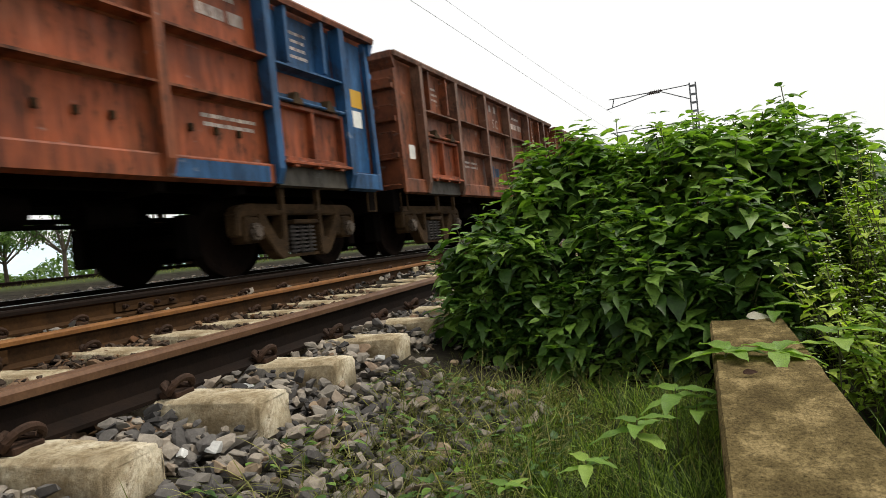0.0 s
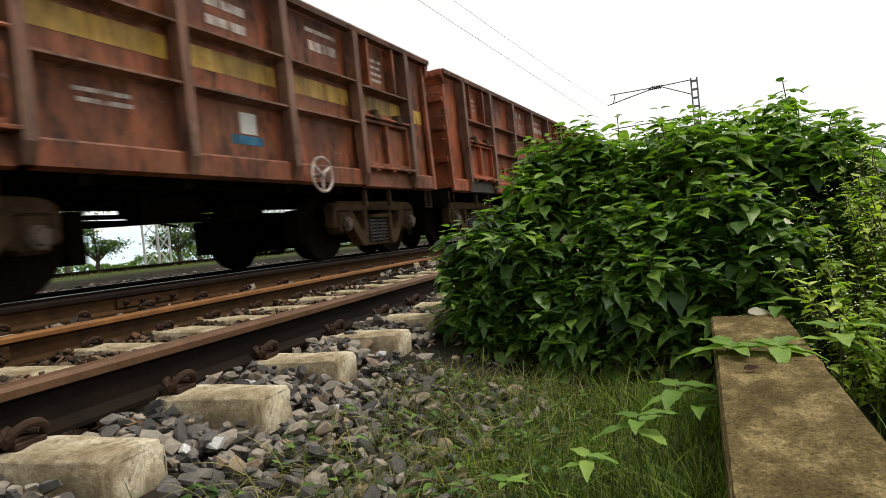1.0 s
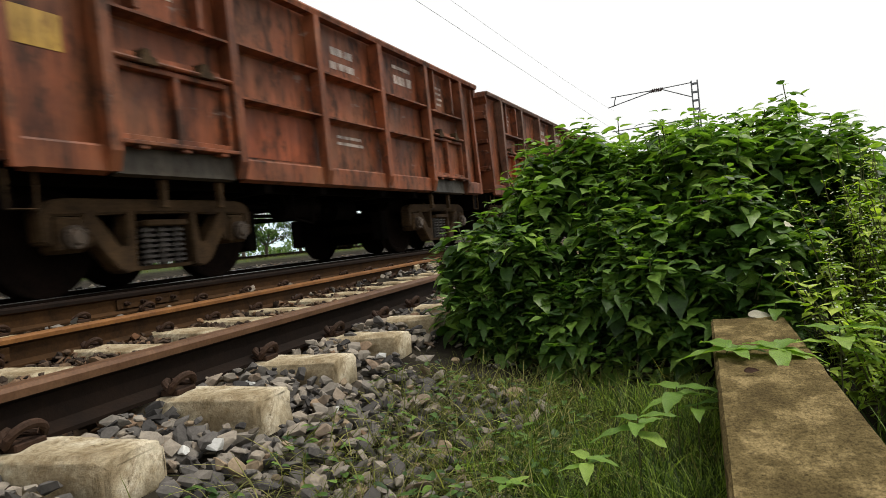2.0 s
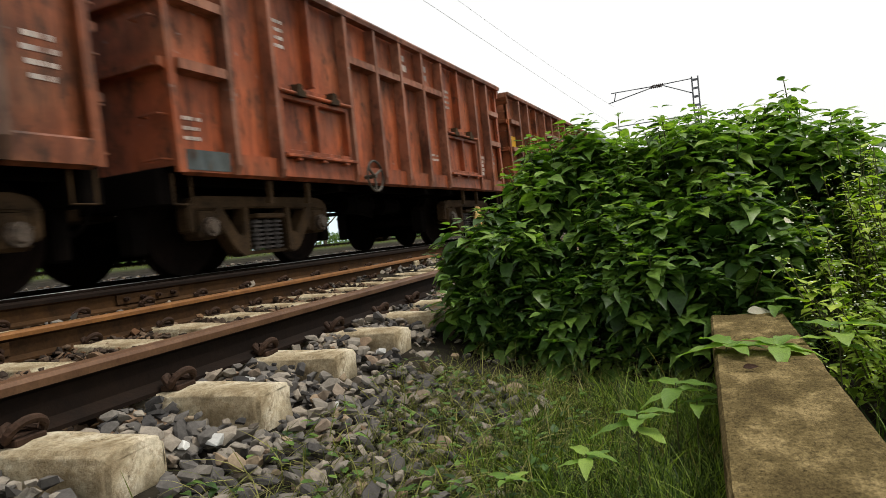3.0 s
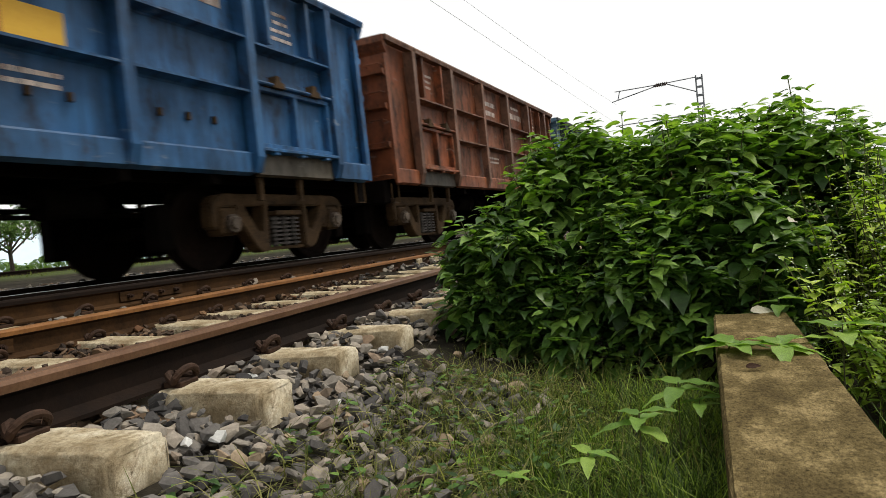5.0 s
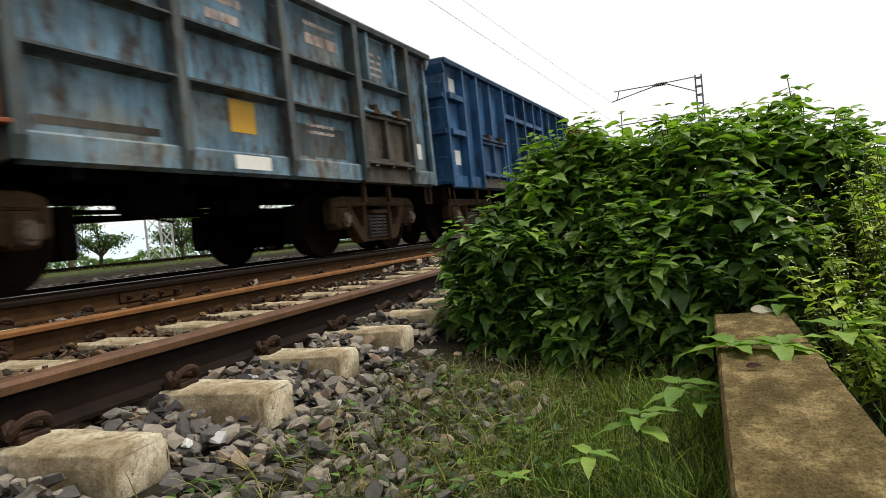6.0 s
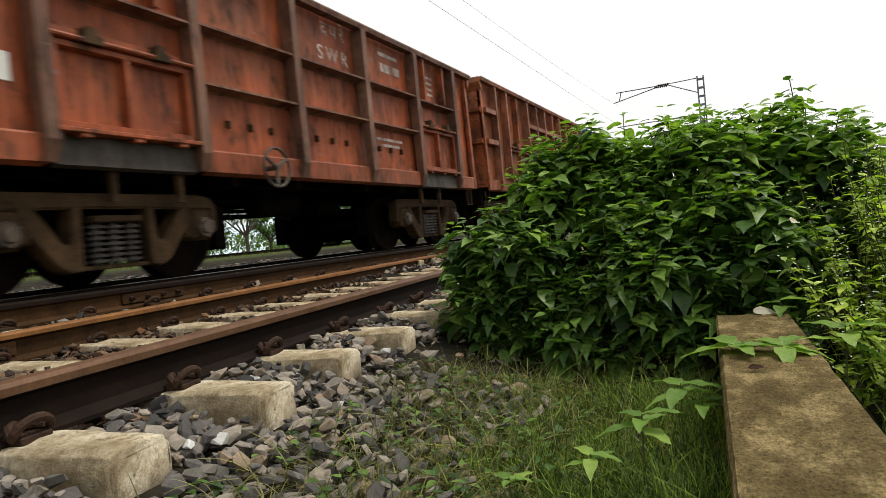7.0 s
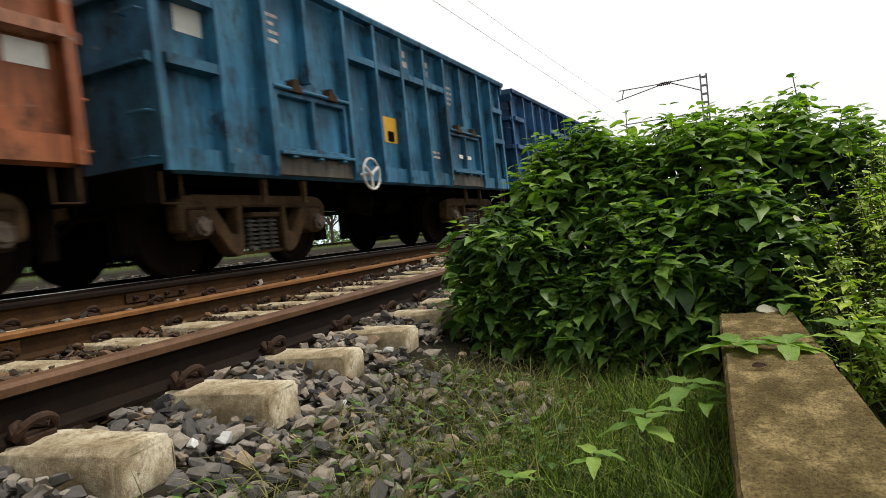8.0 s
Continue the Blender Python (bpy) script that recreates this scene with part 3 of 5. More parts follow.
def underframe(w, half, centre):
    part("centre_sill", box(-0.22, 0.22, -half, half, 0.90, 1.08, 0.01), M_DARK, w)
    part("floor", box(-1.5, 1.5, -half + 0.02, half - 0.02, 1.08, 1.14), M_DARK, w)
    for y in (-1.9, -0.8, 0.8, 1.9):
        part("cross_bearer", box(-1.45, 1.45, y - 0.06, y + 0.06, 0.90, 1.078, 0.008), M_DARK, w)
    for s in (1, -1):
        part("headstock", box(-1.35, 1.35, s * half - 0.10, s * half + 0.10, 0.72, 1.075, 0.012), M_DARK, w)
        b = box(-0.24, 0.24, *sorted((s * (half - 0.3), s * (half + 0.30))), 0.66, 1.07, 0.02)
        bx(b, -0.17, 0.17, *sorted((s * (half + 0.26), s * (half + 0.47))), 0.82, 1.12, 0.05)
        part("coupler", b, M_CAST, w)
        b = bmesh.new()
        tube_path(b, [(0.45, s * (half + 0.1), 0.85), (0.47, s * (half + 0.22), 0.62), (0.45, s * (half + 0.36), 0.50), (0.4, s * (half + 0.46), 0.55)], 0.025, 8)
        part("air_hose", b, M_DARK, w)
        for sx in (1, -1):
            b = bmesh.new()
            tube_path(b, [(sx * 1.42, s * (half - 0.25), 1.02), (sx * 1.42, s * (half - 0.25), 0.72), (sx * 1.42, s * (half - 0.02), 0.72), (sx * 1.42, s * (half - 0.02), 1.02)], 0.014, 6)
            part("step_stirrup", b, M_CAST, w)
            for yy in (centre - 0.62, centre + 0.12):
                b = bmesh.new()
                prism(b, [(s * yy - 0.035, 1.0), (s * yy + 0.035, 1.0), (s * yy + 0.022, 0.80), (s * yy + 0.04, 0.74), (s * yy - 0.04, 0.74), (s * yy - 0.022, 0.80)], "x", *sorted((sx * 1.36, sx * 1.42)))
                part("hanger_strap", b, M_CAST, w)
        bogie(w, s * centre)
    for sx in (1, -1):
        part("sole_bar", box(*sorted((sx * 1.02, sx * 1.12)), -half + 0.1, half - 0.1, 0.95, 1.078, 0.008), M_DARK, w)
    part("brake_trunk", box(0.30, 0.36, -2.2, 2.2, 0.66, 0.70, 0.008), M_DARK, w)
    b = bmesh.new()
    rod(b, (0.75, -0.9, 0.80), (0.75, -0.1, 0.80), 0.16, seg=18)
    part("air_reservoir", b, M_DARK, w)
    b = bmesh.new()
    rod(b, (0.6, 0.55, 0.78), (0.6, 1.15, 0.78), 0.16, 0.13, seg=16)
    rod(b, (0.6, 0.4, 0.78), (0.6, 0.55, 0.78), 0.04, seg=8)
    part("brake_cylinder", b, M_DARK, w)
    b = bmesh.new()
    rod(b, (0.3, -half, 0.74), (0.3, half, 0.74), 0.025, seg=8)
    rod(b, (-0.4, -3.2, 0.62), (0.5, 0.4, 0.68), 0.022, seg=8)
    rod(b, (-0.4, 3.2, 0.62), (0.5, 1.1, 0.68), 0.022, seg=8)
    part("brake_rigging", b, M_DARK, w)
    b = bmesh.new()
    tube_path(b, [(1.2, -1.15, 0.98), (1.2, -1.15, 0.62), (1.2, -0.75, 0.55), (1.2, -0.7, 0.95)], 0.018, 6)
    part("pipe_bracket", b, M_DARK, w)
    for s in (1, -1):
        for a in (1, -1):
            wheelset(w, s * centre + a)


def ends(w, half, ribs, wide):
    for s in (1, -1):
        y0, y1 = sorted((s * half, s * (half - 0.03)))
        part("end_panel", box(-1.5, 1.5, y0, y1, 1.09, 3.20), M_RED, w)
        for z in ribs:
            prism_part("end_rib", [(s * half, z + 0.05), (s * (half + 0.08), z + 0.035), (s * (half + 0.08), z - 0.03), (s * half, z - 0.06)], "x", -1.5, 1.5, M_RED, w)
        prism_part("end_beam", [(s * (half - 0.02), 3.255), (s * (half + 0.11), 3.255), (s * (half + 0.11), 3.15), (s * (half + 0.01), 3.0), (s * (half - 0.02), 3.0)], "x", -1.555, 1.555, M_RED, w)
        for k in range(5):
            z = 1.15 + 0.42 * k
            b = bmesh.new()
            tube_path(b, [(1.2, s * (half + 0.0), z), (1.2, s * (half + 0.10), z), (1.46, s * (half + 0.10), z), (1.46, s * (half + 0.0), z)], 0.011, 6)
            part("ladder_rung", b, M_CAST, w)


def side_common(w, sx, half, wide):
    side_box("side_panel", sx, 1.49, 1.51, -half + 0.02, half - 0.02, 1.27, 3.20, M_RED, w)
    part("top_coping", prism(bmesh.new(), mirrored([(1.47, 3.262), (1.60, 3.262), (1.615, 3.235), (1.60, 3.175), (1.47, 3.175)], sx), "y", -half - 0.06, half + 0.06), M_RED, w)
    for s in (1, -1):
        prism_part("corner_post", mirrored([(1.505, 3.17), (1.555, 3.17), (1.555, 1.02), (1.505, 1.02)], sx), "y", *sorted((s * half, s * (half - 0.10))), M_RED, w)


STANCHION = [(1.505, 3.172), (1.615, 3.172), (1.62, 1.20), (1.565, 1.03), (1.505, 1.03)]


def open_wagon_six_post(m):
    """A high-sided open wagon with six stanchions a side and two rows of ribs."""
    w = thing("open_wagon", "wagon", "goods wagon", "wagons of the goods train", m)
    half, centre = 4.892, 3.262
    for sx in (1, -1):
        side_common(w, sx, half, 1.6)
        for y0, y1 in ((-2.40, 2.40), (-4.80, -4.06), (4.06, 4.80)):
            prism_part("side_sill", mirrored([(1.47, 1.275), (1.535, 1.255), (1.55, 1.235), (1.55, 1.03), (1.47, 1.0)], sx), "y", y0, y1, M_RED, w)
        for y in (-4.03, -2.45, -0.82, 0.82, 2.45, 4.03):
            prism_part("stanchion", mirrored(STANCHION, sx), "y", y - 0.06, y + 0.06, M_RED, w)
        for y in (-3.63, -2.85, 2.85, 3.63):
            prism_part("stiffener", mirrored([(1.508, 3.172), (1.58, 3.172), (1.58, 2.50), (1.508, 2.50)], sx), "y", y - 0.03, y + 0.03, M_RED, w)
        for y0, y1, zs in ((-2.39, -0.88, (1.90, 2.47)), (-0.76, 0.76, (1.90, 2.47)), (0.88, 2.39, (1.90, 2.47)), (-3.97, -2.51, (2.44,)), (2.51, 3.97, (2.44,))):
            for z in zs:
                prism_part("rib", mirrored(rib_outline(z), sx), "y", y0, y1, M_RED, w)
        for y in (-1.95, -1.6, -1.25, -0.35, 0.0, 0.35, 1.25, 1.6, 1.95):
            side_box("lashing_lug", sx, 1.508, 1.545, y - 0.02, y + 0.02, 1.52, 1.60, M_CAST, w, 0.006)
        for s in (1, -1):
            y0, y1 = sorted((s * 2.53, s * 3.95))
            add_door(w, sx, y0, y1, 1.32, 2.0, M_RED)
            part("sole_plate", prism(bmesh.new(), mirrored([(1.45, 1.262), (1.50, 1.262), (1.52, 1.02), (1.45, 1.0)], sx), "y", y0 - 0.02, y1 + 0.02), M_SOLE, w)
    ends(w, half, (1.62, 2.2, 2.72), 1.6)
    underframe(w, half, centre)
    return w


def open_wagon_many_post(m):
    """A longer open wagon with close-set slim stanchions and ribbed corner bays."""
    w = thing("open_wagon", "wagon", "goods wagon", "wagons of the goods train", m)
    half, centre = 4.841, 3.235
    for sx in (1, -1):
        side_common(w, sx, half, 1.6)
        prism_part("side_sill", mirrored([(1.47, 1.27), (1.53, 1.25), (1.53, 1.03), (1.47, 1.0)], sx), "y", -half + 0.11, half - 0.11, M_RED, w)
        for y in (-4.04, -3.29, -1.635, -0.817, 0.0, 0.817, 1.635, 3.29, 4.04):
            prism_part("stanchion", mirrored([(1.505, 3.172), (1.59, 3.172), (1.595, 1.12), (1.56, 1.02), (1.535, 1.02), (1.505, 1.28)], sx), "y", y - 0.037, y + 0.037, M_RED, w)
        for y in (-2.46, 2.46):
            prism_part("stiffener", mirrored([(1.508, 3.172), (1.575, 3.172), (1.575, 2.14), (1.508, 2.14)], sx), "y", y - 0.035, y + 0.035, M_RED, w)
        for y0, y1, zs in ((-1.59, -0.86, (2.62,)), (-0.77, -0.05, (2.62,)), (0.05, 0.77, (2.62,)), (0.86, 1.59, (2.62,)),
                           (-4.735, -4.085, (2.02, 2.62)), (4.085, 4.735, (2.02, 2.62))):
            for z in zs:
                prism_part("rib", mirrored([(1.508, z + 0.06), (1.585, z + 0.045), (1.585, z - 0.045), (1.508, z - 0.06)], sx), "y", y0, y1, M_RED, w)
        for s in (1, -1):
            y0, y1 = sorted((s * 1.72, s * 3.21))
            add_door(w, sx, y0, y1, 1.32, 1.98, M_RED)
            part("sole_plate", prism(bmesh.new(), mirrored([(1.535, 1.262), (1.545, 1.262), (1.56, 1.04), (1.535, 1.03)], sx), "y", y0 - 0.02, y1 + 0.02), M_SOLE, w)
    ends(w, half, (2.02, 2.62), 1.6)
    underframe(w, half, centre)
    return w


def recess(x, z):
    """Side plates and what is on them stand back behind the stanchions' faces."""
    if z < 1.262 or abs(x) < 1.3:
        return x
    return x - math.copysign(0.075 * (1 - smooth_step(1.525, 1.595, abs(x))), x)


def handwheel(w, y, material):
    b = bmesh.new()
    ring = [(1.70, y + 0.215 * math.cos(a * math.tau / 20), 1.10 + 0.215 * math.sin(a * math.tau / 20)) for a in range(21)]
    tube_path(b, ring, 0.017, 6)
    for a in range(3):
        c = a * math.tau / 3 + 0.5
        rod(b, (1.69, y, 1.10), (1.70, y + 0.215 * math.cos(c), 1.10 + 0.215 * math.sin(c)), 0.02, seg=6)
    rod(b, (1.50, y, 1.10), (1.72, y, 1.10), 0.03, seg=8)
    part("hand_brake_wheel", b, material, w, "spoked hand brake wheel")


def mark(w, y, z, wide, high, material, name="painted_mark", x=1.5135):
    x = recess(x, z)
    return part(name, box(x - 0.003, x + 0.001, y - wide / 2, y + wide / 2, z - high / 2, z + high / 2), material, w)


def lettering(w, text, y, z, size, material, x=1.515):
    c = bpy.data.curves.new("lettering", "FONT")
    c.body, c.size, c.align_x, c.extrude = text, size, "CENTER", 0.001
    tmp = new("lettering", c)
    me = bpy.data.meshes.new_from_object(tmp.evaluated_get(bpy.context.evaluated_depsgraph_get()))
    bpy.data.objects.remove(tmp)
    me.materials.clear()
    me.materials.append(material)
    ob = new("lettering", me)
    ob.parent = w
    ob.matrix_basis = pose(recess(x, z), y, z, 90, 0, 90)
    return ob


def bars(w, y, z, wide, rows, pitch=0.085, thick=0.05, material=None, seed=0):
    """Small writing too worn to read, as plain bars."""
    rng = random.Random(seed)
    for i in range(rows):
        f, zc = rng.uniform(0.65, 1.0), z - i * pitch
        x, at, end = recess(1.5135, zc), y - wide * f / 2, y + wide * f / 2
        while at < end - 0.03:
            to = min(at + rng.uniform(1.6, 4.2) * thick, end)
            part("writing_bar", box(x - 0.003, x + 0.001, at, to, zc - thick / 2 * rng.uniform(0.8, 1), zc + thick / 2 * rng.uniform(0.8, 1)), material or M_WHITE, w)
            at = to + 0.35 * thick


def repaint(w, body, door=None, only=None):
    for o in w.children_recursive:
        base = o.name.split(".")[0]
        if base in PAINTED and (only is None or only(o)):
            o.material_slots[0].link = "OBJECT"
            o.material_slots[0].material = door if (door and base.startswith("door")) else body


SIX, MANY = open_wagon_six_post(pose(0, 0, -50)), open_wagon_many_post(pose(0, 0, -50))
for master, rise in ((SIX, 0.045), (MANY, 0.16)):
    for o in master.children_recursive:
        if o.name.split(".")[0] not in ("wheelset", "wheel"):
            for v in o.data.vertices:
                if o.name.split(".")[0] not in ("end_panel", "end_rib", "end_beam", "ladder_rung", "top_coping"):
                    v.co.x = recess(v.co.x, v.co.z)
                v.co.z += rise * smooth_step(1.3, 3.2, v.co.z)
# kind, body paint, door paint, label
TRAIN = [
    ("6", M_RED, None, "oxide-red open wagon with a blue repainted end section"),
    ("6", M_BROWN, M_RED, "dirty brown open wagon with white lettering and hand wheel"),
    ("6", M_BROWN, M_BROWN, "brown open wagon with a worn yellow stripe"),
    ("6", M_RED, M_RED, "oxide-red open wagon with white zone lettering"),
    ("6", M_BROWN, None, "brown open wagon with a faded yellow end patch"),
    ("6", M_BROWN, M_RED, "weathered brown open wagon with red doors"),
    ("M", M_RED, None, "red-brown open wagon with close-set stanchions"),
    ("M", M_ORANGE, M_ORANGE, "faded red open wagon with a yellow tag on its corner"),
    ("6", M_ORANGE, M_ORANGE, "rusty orange-red open wagon with a grey door"),
    ("6", M_BLUE, M_BLUE, "dark blue open wagon with a yellow label"),
    ("6", M_BROWN, None, "dark brown dusty open wagon"),
    ("6", M_GREYBLUE, M_ORANGE, "faded grey-blue open wagon with an orange door"),
    ("M", M_BLUE, M_BLUE, "blue open wagon with white stencilled marks"),
    ("6", M_RED, M_RED, "bright oxide-red open wagon with white zone lettering"),
    ("M", M_ORANGE, None, "faded orange-red open wagon with close-set stanchions"),
    ("M", M_TEAL, None, "dark teal-blue open wagon with a yellow label and hand wheel"),
    ("M", M_BLUE, None, "blue open wagon with close-set stanchions"),
    ("6", M_BROWN, None, "brown open wagon at the tail of the visible train"),
]
WAGONS = []
GAP, HALF = 0.791, {"6": 4.892, "M": 4.841}
tail = 9.0  # where the first wagon's trailing end stands at the start
for i, (kind, body, door, label) in enumerate(TRAIN):
    if i:
        tail += GAP + 2 * HALF[kind]
    half = HALF[kind]
    y = tail - half
    w = copy_thing(SIX if kind == "6" else MANY, pose(TRAIN_X, y, 0))
    tagged(w, label)
    repaint(w, body, door)
    WAGONS.append((w, y))
for master in (SIX, MANY):
    for o in (*master.children_recursive, master):
        bpy.data.objects.remove(o)

# ---- paint marks, labels and small gear on the wagons ----
BAYS6 = ((-2.38, -0.89), (-0.75, 0.75), (0.89, 2.38))


def strip(w, y0, y1, z0, z1, material, name="paint_patch", x=1.5128):
    x = recess(x, z0)
    return part(name, box(x - 0.004, x + 0.0012, y0, y1, z0, z1), material, w)


def usual_marks_six(w, seed, zone="", number=True):
    rng = random.Random(seed)
    bars(w, -3.24, 2.98, 0.42, 3, 0.1, 0.045, seed=seed)
    bars(w, 3.24, 2.98, 0.42, 4, 0.1, 0.045, seed=seed + 1)
    if zone:
        if zone == "SWR":
            lettering(w, "\u0926 \u092a \u0930\u0947", 0.28, 3.0, 0.27, M_WHITE)
        for k in range(0 if zone == "SWR" else len(zone)):
            mark(w, -0.06 + 0.32 * k, 3.08, 0.13, 0.15, M_WHITE, "writing_bar")
        lettering(w, " ".join(zone), 0.24, 2.66, 0.27, M_WHITE)
    else:
        bars(w, 0.0, 2.92, 0.7, 2, 0.2, 0.11, seed=seed + 4)
    if number:
        bars(w, 1.84, 3.06, 0.75, 1, 0.1, 0.06, seed=seed + 2)
        bars(w, 1.86, 2.86, 0.95, 1, 0.1, 0.15, seed=seed + 9)
    bars(w, {0: 1.84, 1: -1.63, 2: -1.63, 8: -1.63, 11: 1.64, 13: 1.64}.get((seed - 100) // 7, 0.0), 1.72, 0.85, 2, 0.09, 0.045, seed=seed + 3)


def usual_marks_many(w, seed):
    bars(w, 0.32, 3.18, 0.36, 2, 0.16, 0.11, seed=seed)
    bars(w, 1.14, 3.16, 0.4, 2, 0.16, 0.11, seed=seed + 1)
    bars(w, 2.1, 2.9, 0.34, 4, 0.1, 0.05, seed=seed + 2)
    bars(w, -3.0, 2.95, 0.3, 4, 0.1, 0.045, seed=seed + 3)
    bars(w, 1.27, 1.62, 0.5, 2, 0.08, 0.04, seed=seed + 4)


def recolour(w, material, test):
    repaint(w, material, None, lambda o: o.data and test(o))


def span(o):
    ys = [v.co.y for v in o.data.vertices]
    return min(ys), max(ys)


W = [w for w, _ in WAGONS]
for i in (2, 6, 7, 8):
    for o in W[i].children:
        if o.name.startswith("sole_plate"):
            o.material_slots[0].link = "OBJECT"
            o.material_slots[0].material = TRAIN[i][1]
for i in (0, 1, 2, 3, 4, 5, 8, 9, 10, 11, 13, 17):
    usual_marks_six(W[i], 100 + 7 * i, {1: "SC", 3: "EC", 13: "SWR"}.get(i, ""))
for i in (6, 7, 12, 14, 15, 16):
    usual_marks_many(W[i], 300 + 7 * i)

for i, m_ in ((0, M_BROWN), (1, M_DUSTY), (2, M_DUSTY), (3, M_DUSTY), (5, M_DUSTY), (8, M_DUSTY), (10, M_DUSTY), (11, M_GREYPOST), (13, M_DUSTY), (6, M_BLEACH), (7, M_BLEACH), (14, M_BLEACH)):
    recolour(W[i], m_, lambda o: o.name.startswith(("stanchion", "top_coping", "rib")))
# red wagon with a blue end
recolour(W[0], M_BLUE, lambda o: span(o)[0] > 2.3 and not o.name.startswith("door"))
strip(W[0], 2.52, 3.96, 2.50, 3.17, M_BLUE)
strip(W[0], 4.10, 4.78, 1.28, 3.17, M_BLUE)
strip(W[0], 0.9, 2.3, 1.04, 1.22, M_BLUE, "paint_patch", 1.552)
mark(W[0], 4.56, 2.36, 0.30, 0.26, M_LABEL, "yellow_label", 1.517)
mark(W[0], 4.54, 2.06, 0.24, 0.24, M_PAPER, "white_label", 1.517)
bars(W[0], -0.05, 1.08, 0.5, 1, material=M_WHITE, seed=5)
for i in (1, 2, 4, 5, 8, 10, 11):
    for o in [c for c in W[i].children if c.name.startswith("lashing_lug")]:
        bpy.data.objects.remove(o)
handwheel(W[1], 1.09, M_RED)
mark(W[1], -4.30, 1.73, 0.22, 0.24, M_PAPER, "white_label")
strip(W[1], -0.48, -0.14, 1.48, 1.74, M_BLUE)
strip(W[1], -0.08, 0.18, 1.50, 1.70, M_BLUE)
# yellow stripe
for y0, y1 in BAYS6 + ((-4.78, -4.10), (-3.96, -2.52), (2.52, 3.96), (4.10, 4.78)):
    strip(W[2], y0, y1, 2.16, 2.39, M_YELLOW)
handwheel(W[2], 1.16, M_WHITE)
mark(W[2], 0.19, 1.66, 0.26, 0.24, M_PAPER, "white_label")
strip(W[2], -0.1, 0.42, 1.42, 1.52, M_TEAL)
handwheel(W[3], -1.40, M_SOLE)
strip(W[4], -4.78, -4.3, 2.0, 2.3, M_YELLOW)
strip(W[4], -2.36, -0.9, 1.3, 1.86, M_RED)
mark(W[5], 3.2, 1.55, 0.5, 0.3, M_PAPER, "white_label", 1.5465)
handwheel(W[6], -1.38, M_SOLE)
bars(W[6], -4.55, 1.58, 0.4, 3, 0.1, 0.04, seed=61)
bars(W[6], 3.67, 1.74, 0.55, 5, 0.085, 0.07, seed=62)
bars(W[6], 4.42, 1.86, 0.4, 3, 0.1, 0.05, seed=63)
strip(W[6], -4.72, -4.12, 1.05, 1.25, M_GREYPOST, "paint_patch", 1.5345)
bars(W[5], 4.5, 2.05, 0.34, 4, 0.11, 0.05, seed=64)
mark(W[7], -4.28, 2.30, 0.36, 0.26, M_LABEL, "yellow_label")
for y0, y1, z0, z1, m_ in ((-2.36, -0.9, 1.30, 1.84, M_YELLOW), (-0.74, 0.7, 1.30, 1.84, M_GREYBLUE), (0.9, 2.36, 1.95, 2.40, M_BROWN), (-0.74, 0.74, 2.55, 3.16, M_BROWN), (-2.36, -1.2, 1.95, 2.4, M_BROWN)):
    strip(W[8], y0, y1, z0, z1, m_)
strip(W[8], -3.90, -2.58, 1.39, 1.93, M_GREYBLUE, "paint_patch", 1.546)
mark(W[8], 0.1, 2.10, 0.5, 0.1, M_LABEL, "yellow_mark", 1.517)
mark(W[8], -4.28, 1.89, 0.24, 0.26, M_PAPER, "white_label")
mark(W[8], -4.31, 1.52, 0.2, 0.14, M_PAPER, "white_label")
mark(W[9], -0.05, 2.07, 0.85, 0.36, M_LABEL, "yellow_label")
mark(W[9], -0.2, 2.07, 0.12, 0.24, M_ORANGE, "red_sign", 1.5165)
bars(W[9], -1.6, 1.22, 0.7, 1, seed=91)
recolour(W[11], M_SOLE, lambda o: o.name.startswith("door") and span(o)[0] > 0)
strip(W[11], -0.15, 0.42, 1.07, 1.22, M_PAPER, "paint_patch", 1.553)
mark(W[11], 4.52, 1.6, 0.2, 0.26, M_PAPER, "white_label")
mark(W[11], 0.16, 1.67, 0.40, 0.36, M_LABEL, "orange_label")
strip(W[11], -2.2, -1.0, 1.34, 1.41, M_SOLE)
strip(W[11], 1.0, 2.2, 1.32, 1.72, M_GREYPOST)
mark(W[12], -4.28, 3.02, 0.26, 0.26, M_PAPER, "white_label")
mark(W[12], -4.28, 1.61, 0.26, 0.28, M_PAPER, "white_label")
mark(W[12], 0.45, 1.57, 0.3, 0.2, M_LABEL, "yellow_label")
strip(W[12], 1.0, 1.36, 1.55, 1.9, M_BROWN)
bars(W[12], 3.66, 3.05, 0.4, 4, 0.11, 0.06, seed=66)
mark(W[12], 4.52, 1.68, 0.2, 0.22, M_PAPER, "white_label")
strip(W[12], -1.27, -1.15, 1.5, 2.12, M_WHITE)
mark(W[13], -4.30, 1.75, 0.2, 0.22, M_PAPER, "white_label")
handwheel(W[13], -1.52, M_SOLE)
mark(W[14], 2.3, 2.66, 0.3, 0.34, M_WHITE, "faded_label")
mark(W[14], 4.48, 1.88, 0.34, 0.2, M_PAPER, "white_label")
mark(W[15], -4.30, 2.56, 0.36, 0.3, M_PAPER, "white_label")
mark(W[15], -0.32, 1.86, 0.46, 0.40, M_LABEL, "yellow_label")
mark(W[15], -0.30, 1.76, 0.2, 0.16, M_DARK, "dark_sign", 1.5165)
mark(W[15], 2.55, 1.61, 0.6, 0.07, M_PAPER, "white_label", 1.5465)
handwheel(W[15], -1.44, M_PAPER)


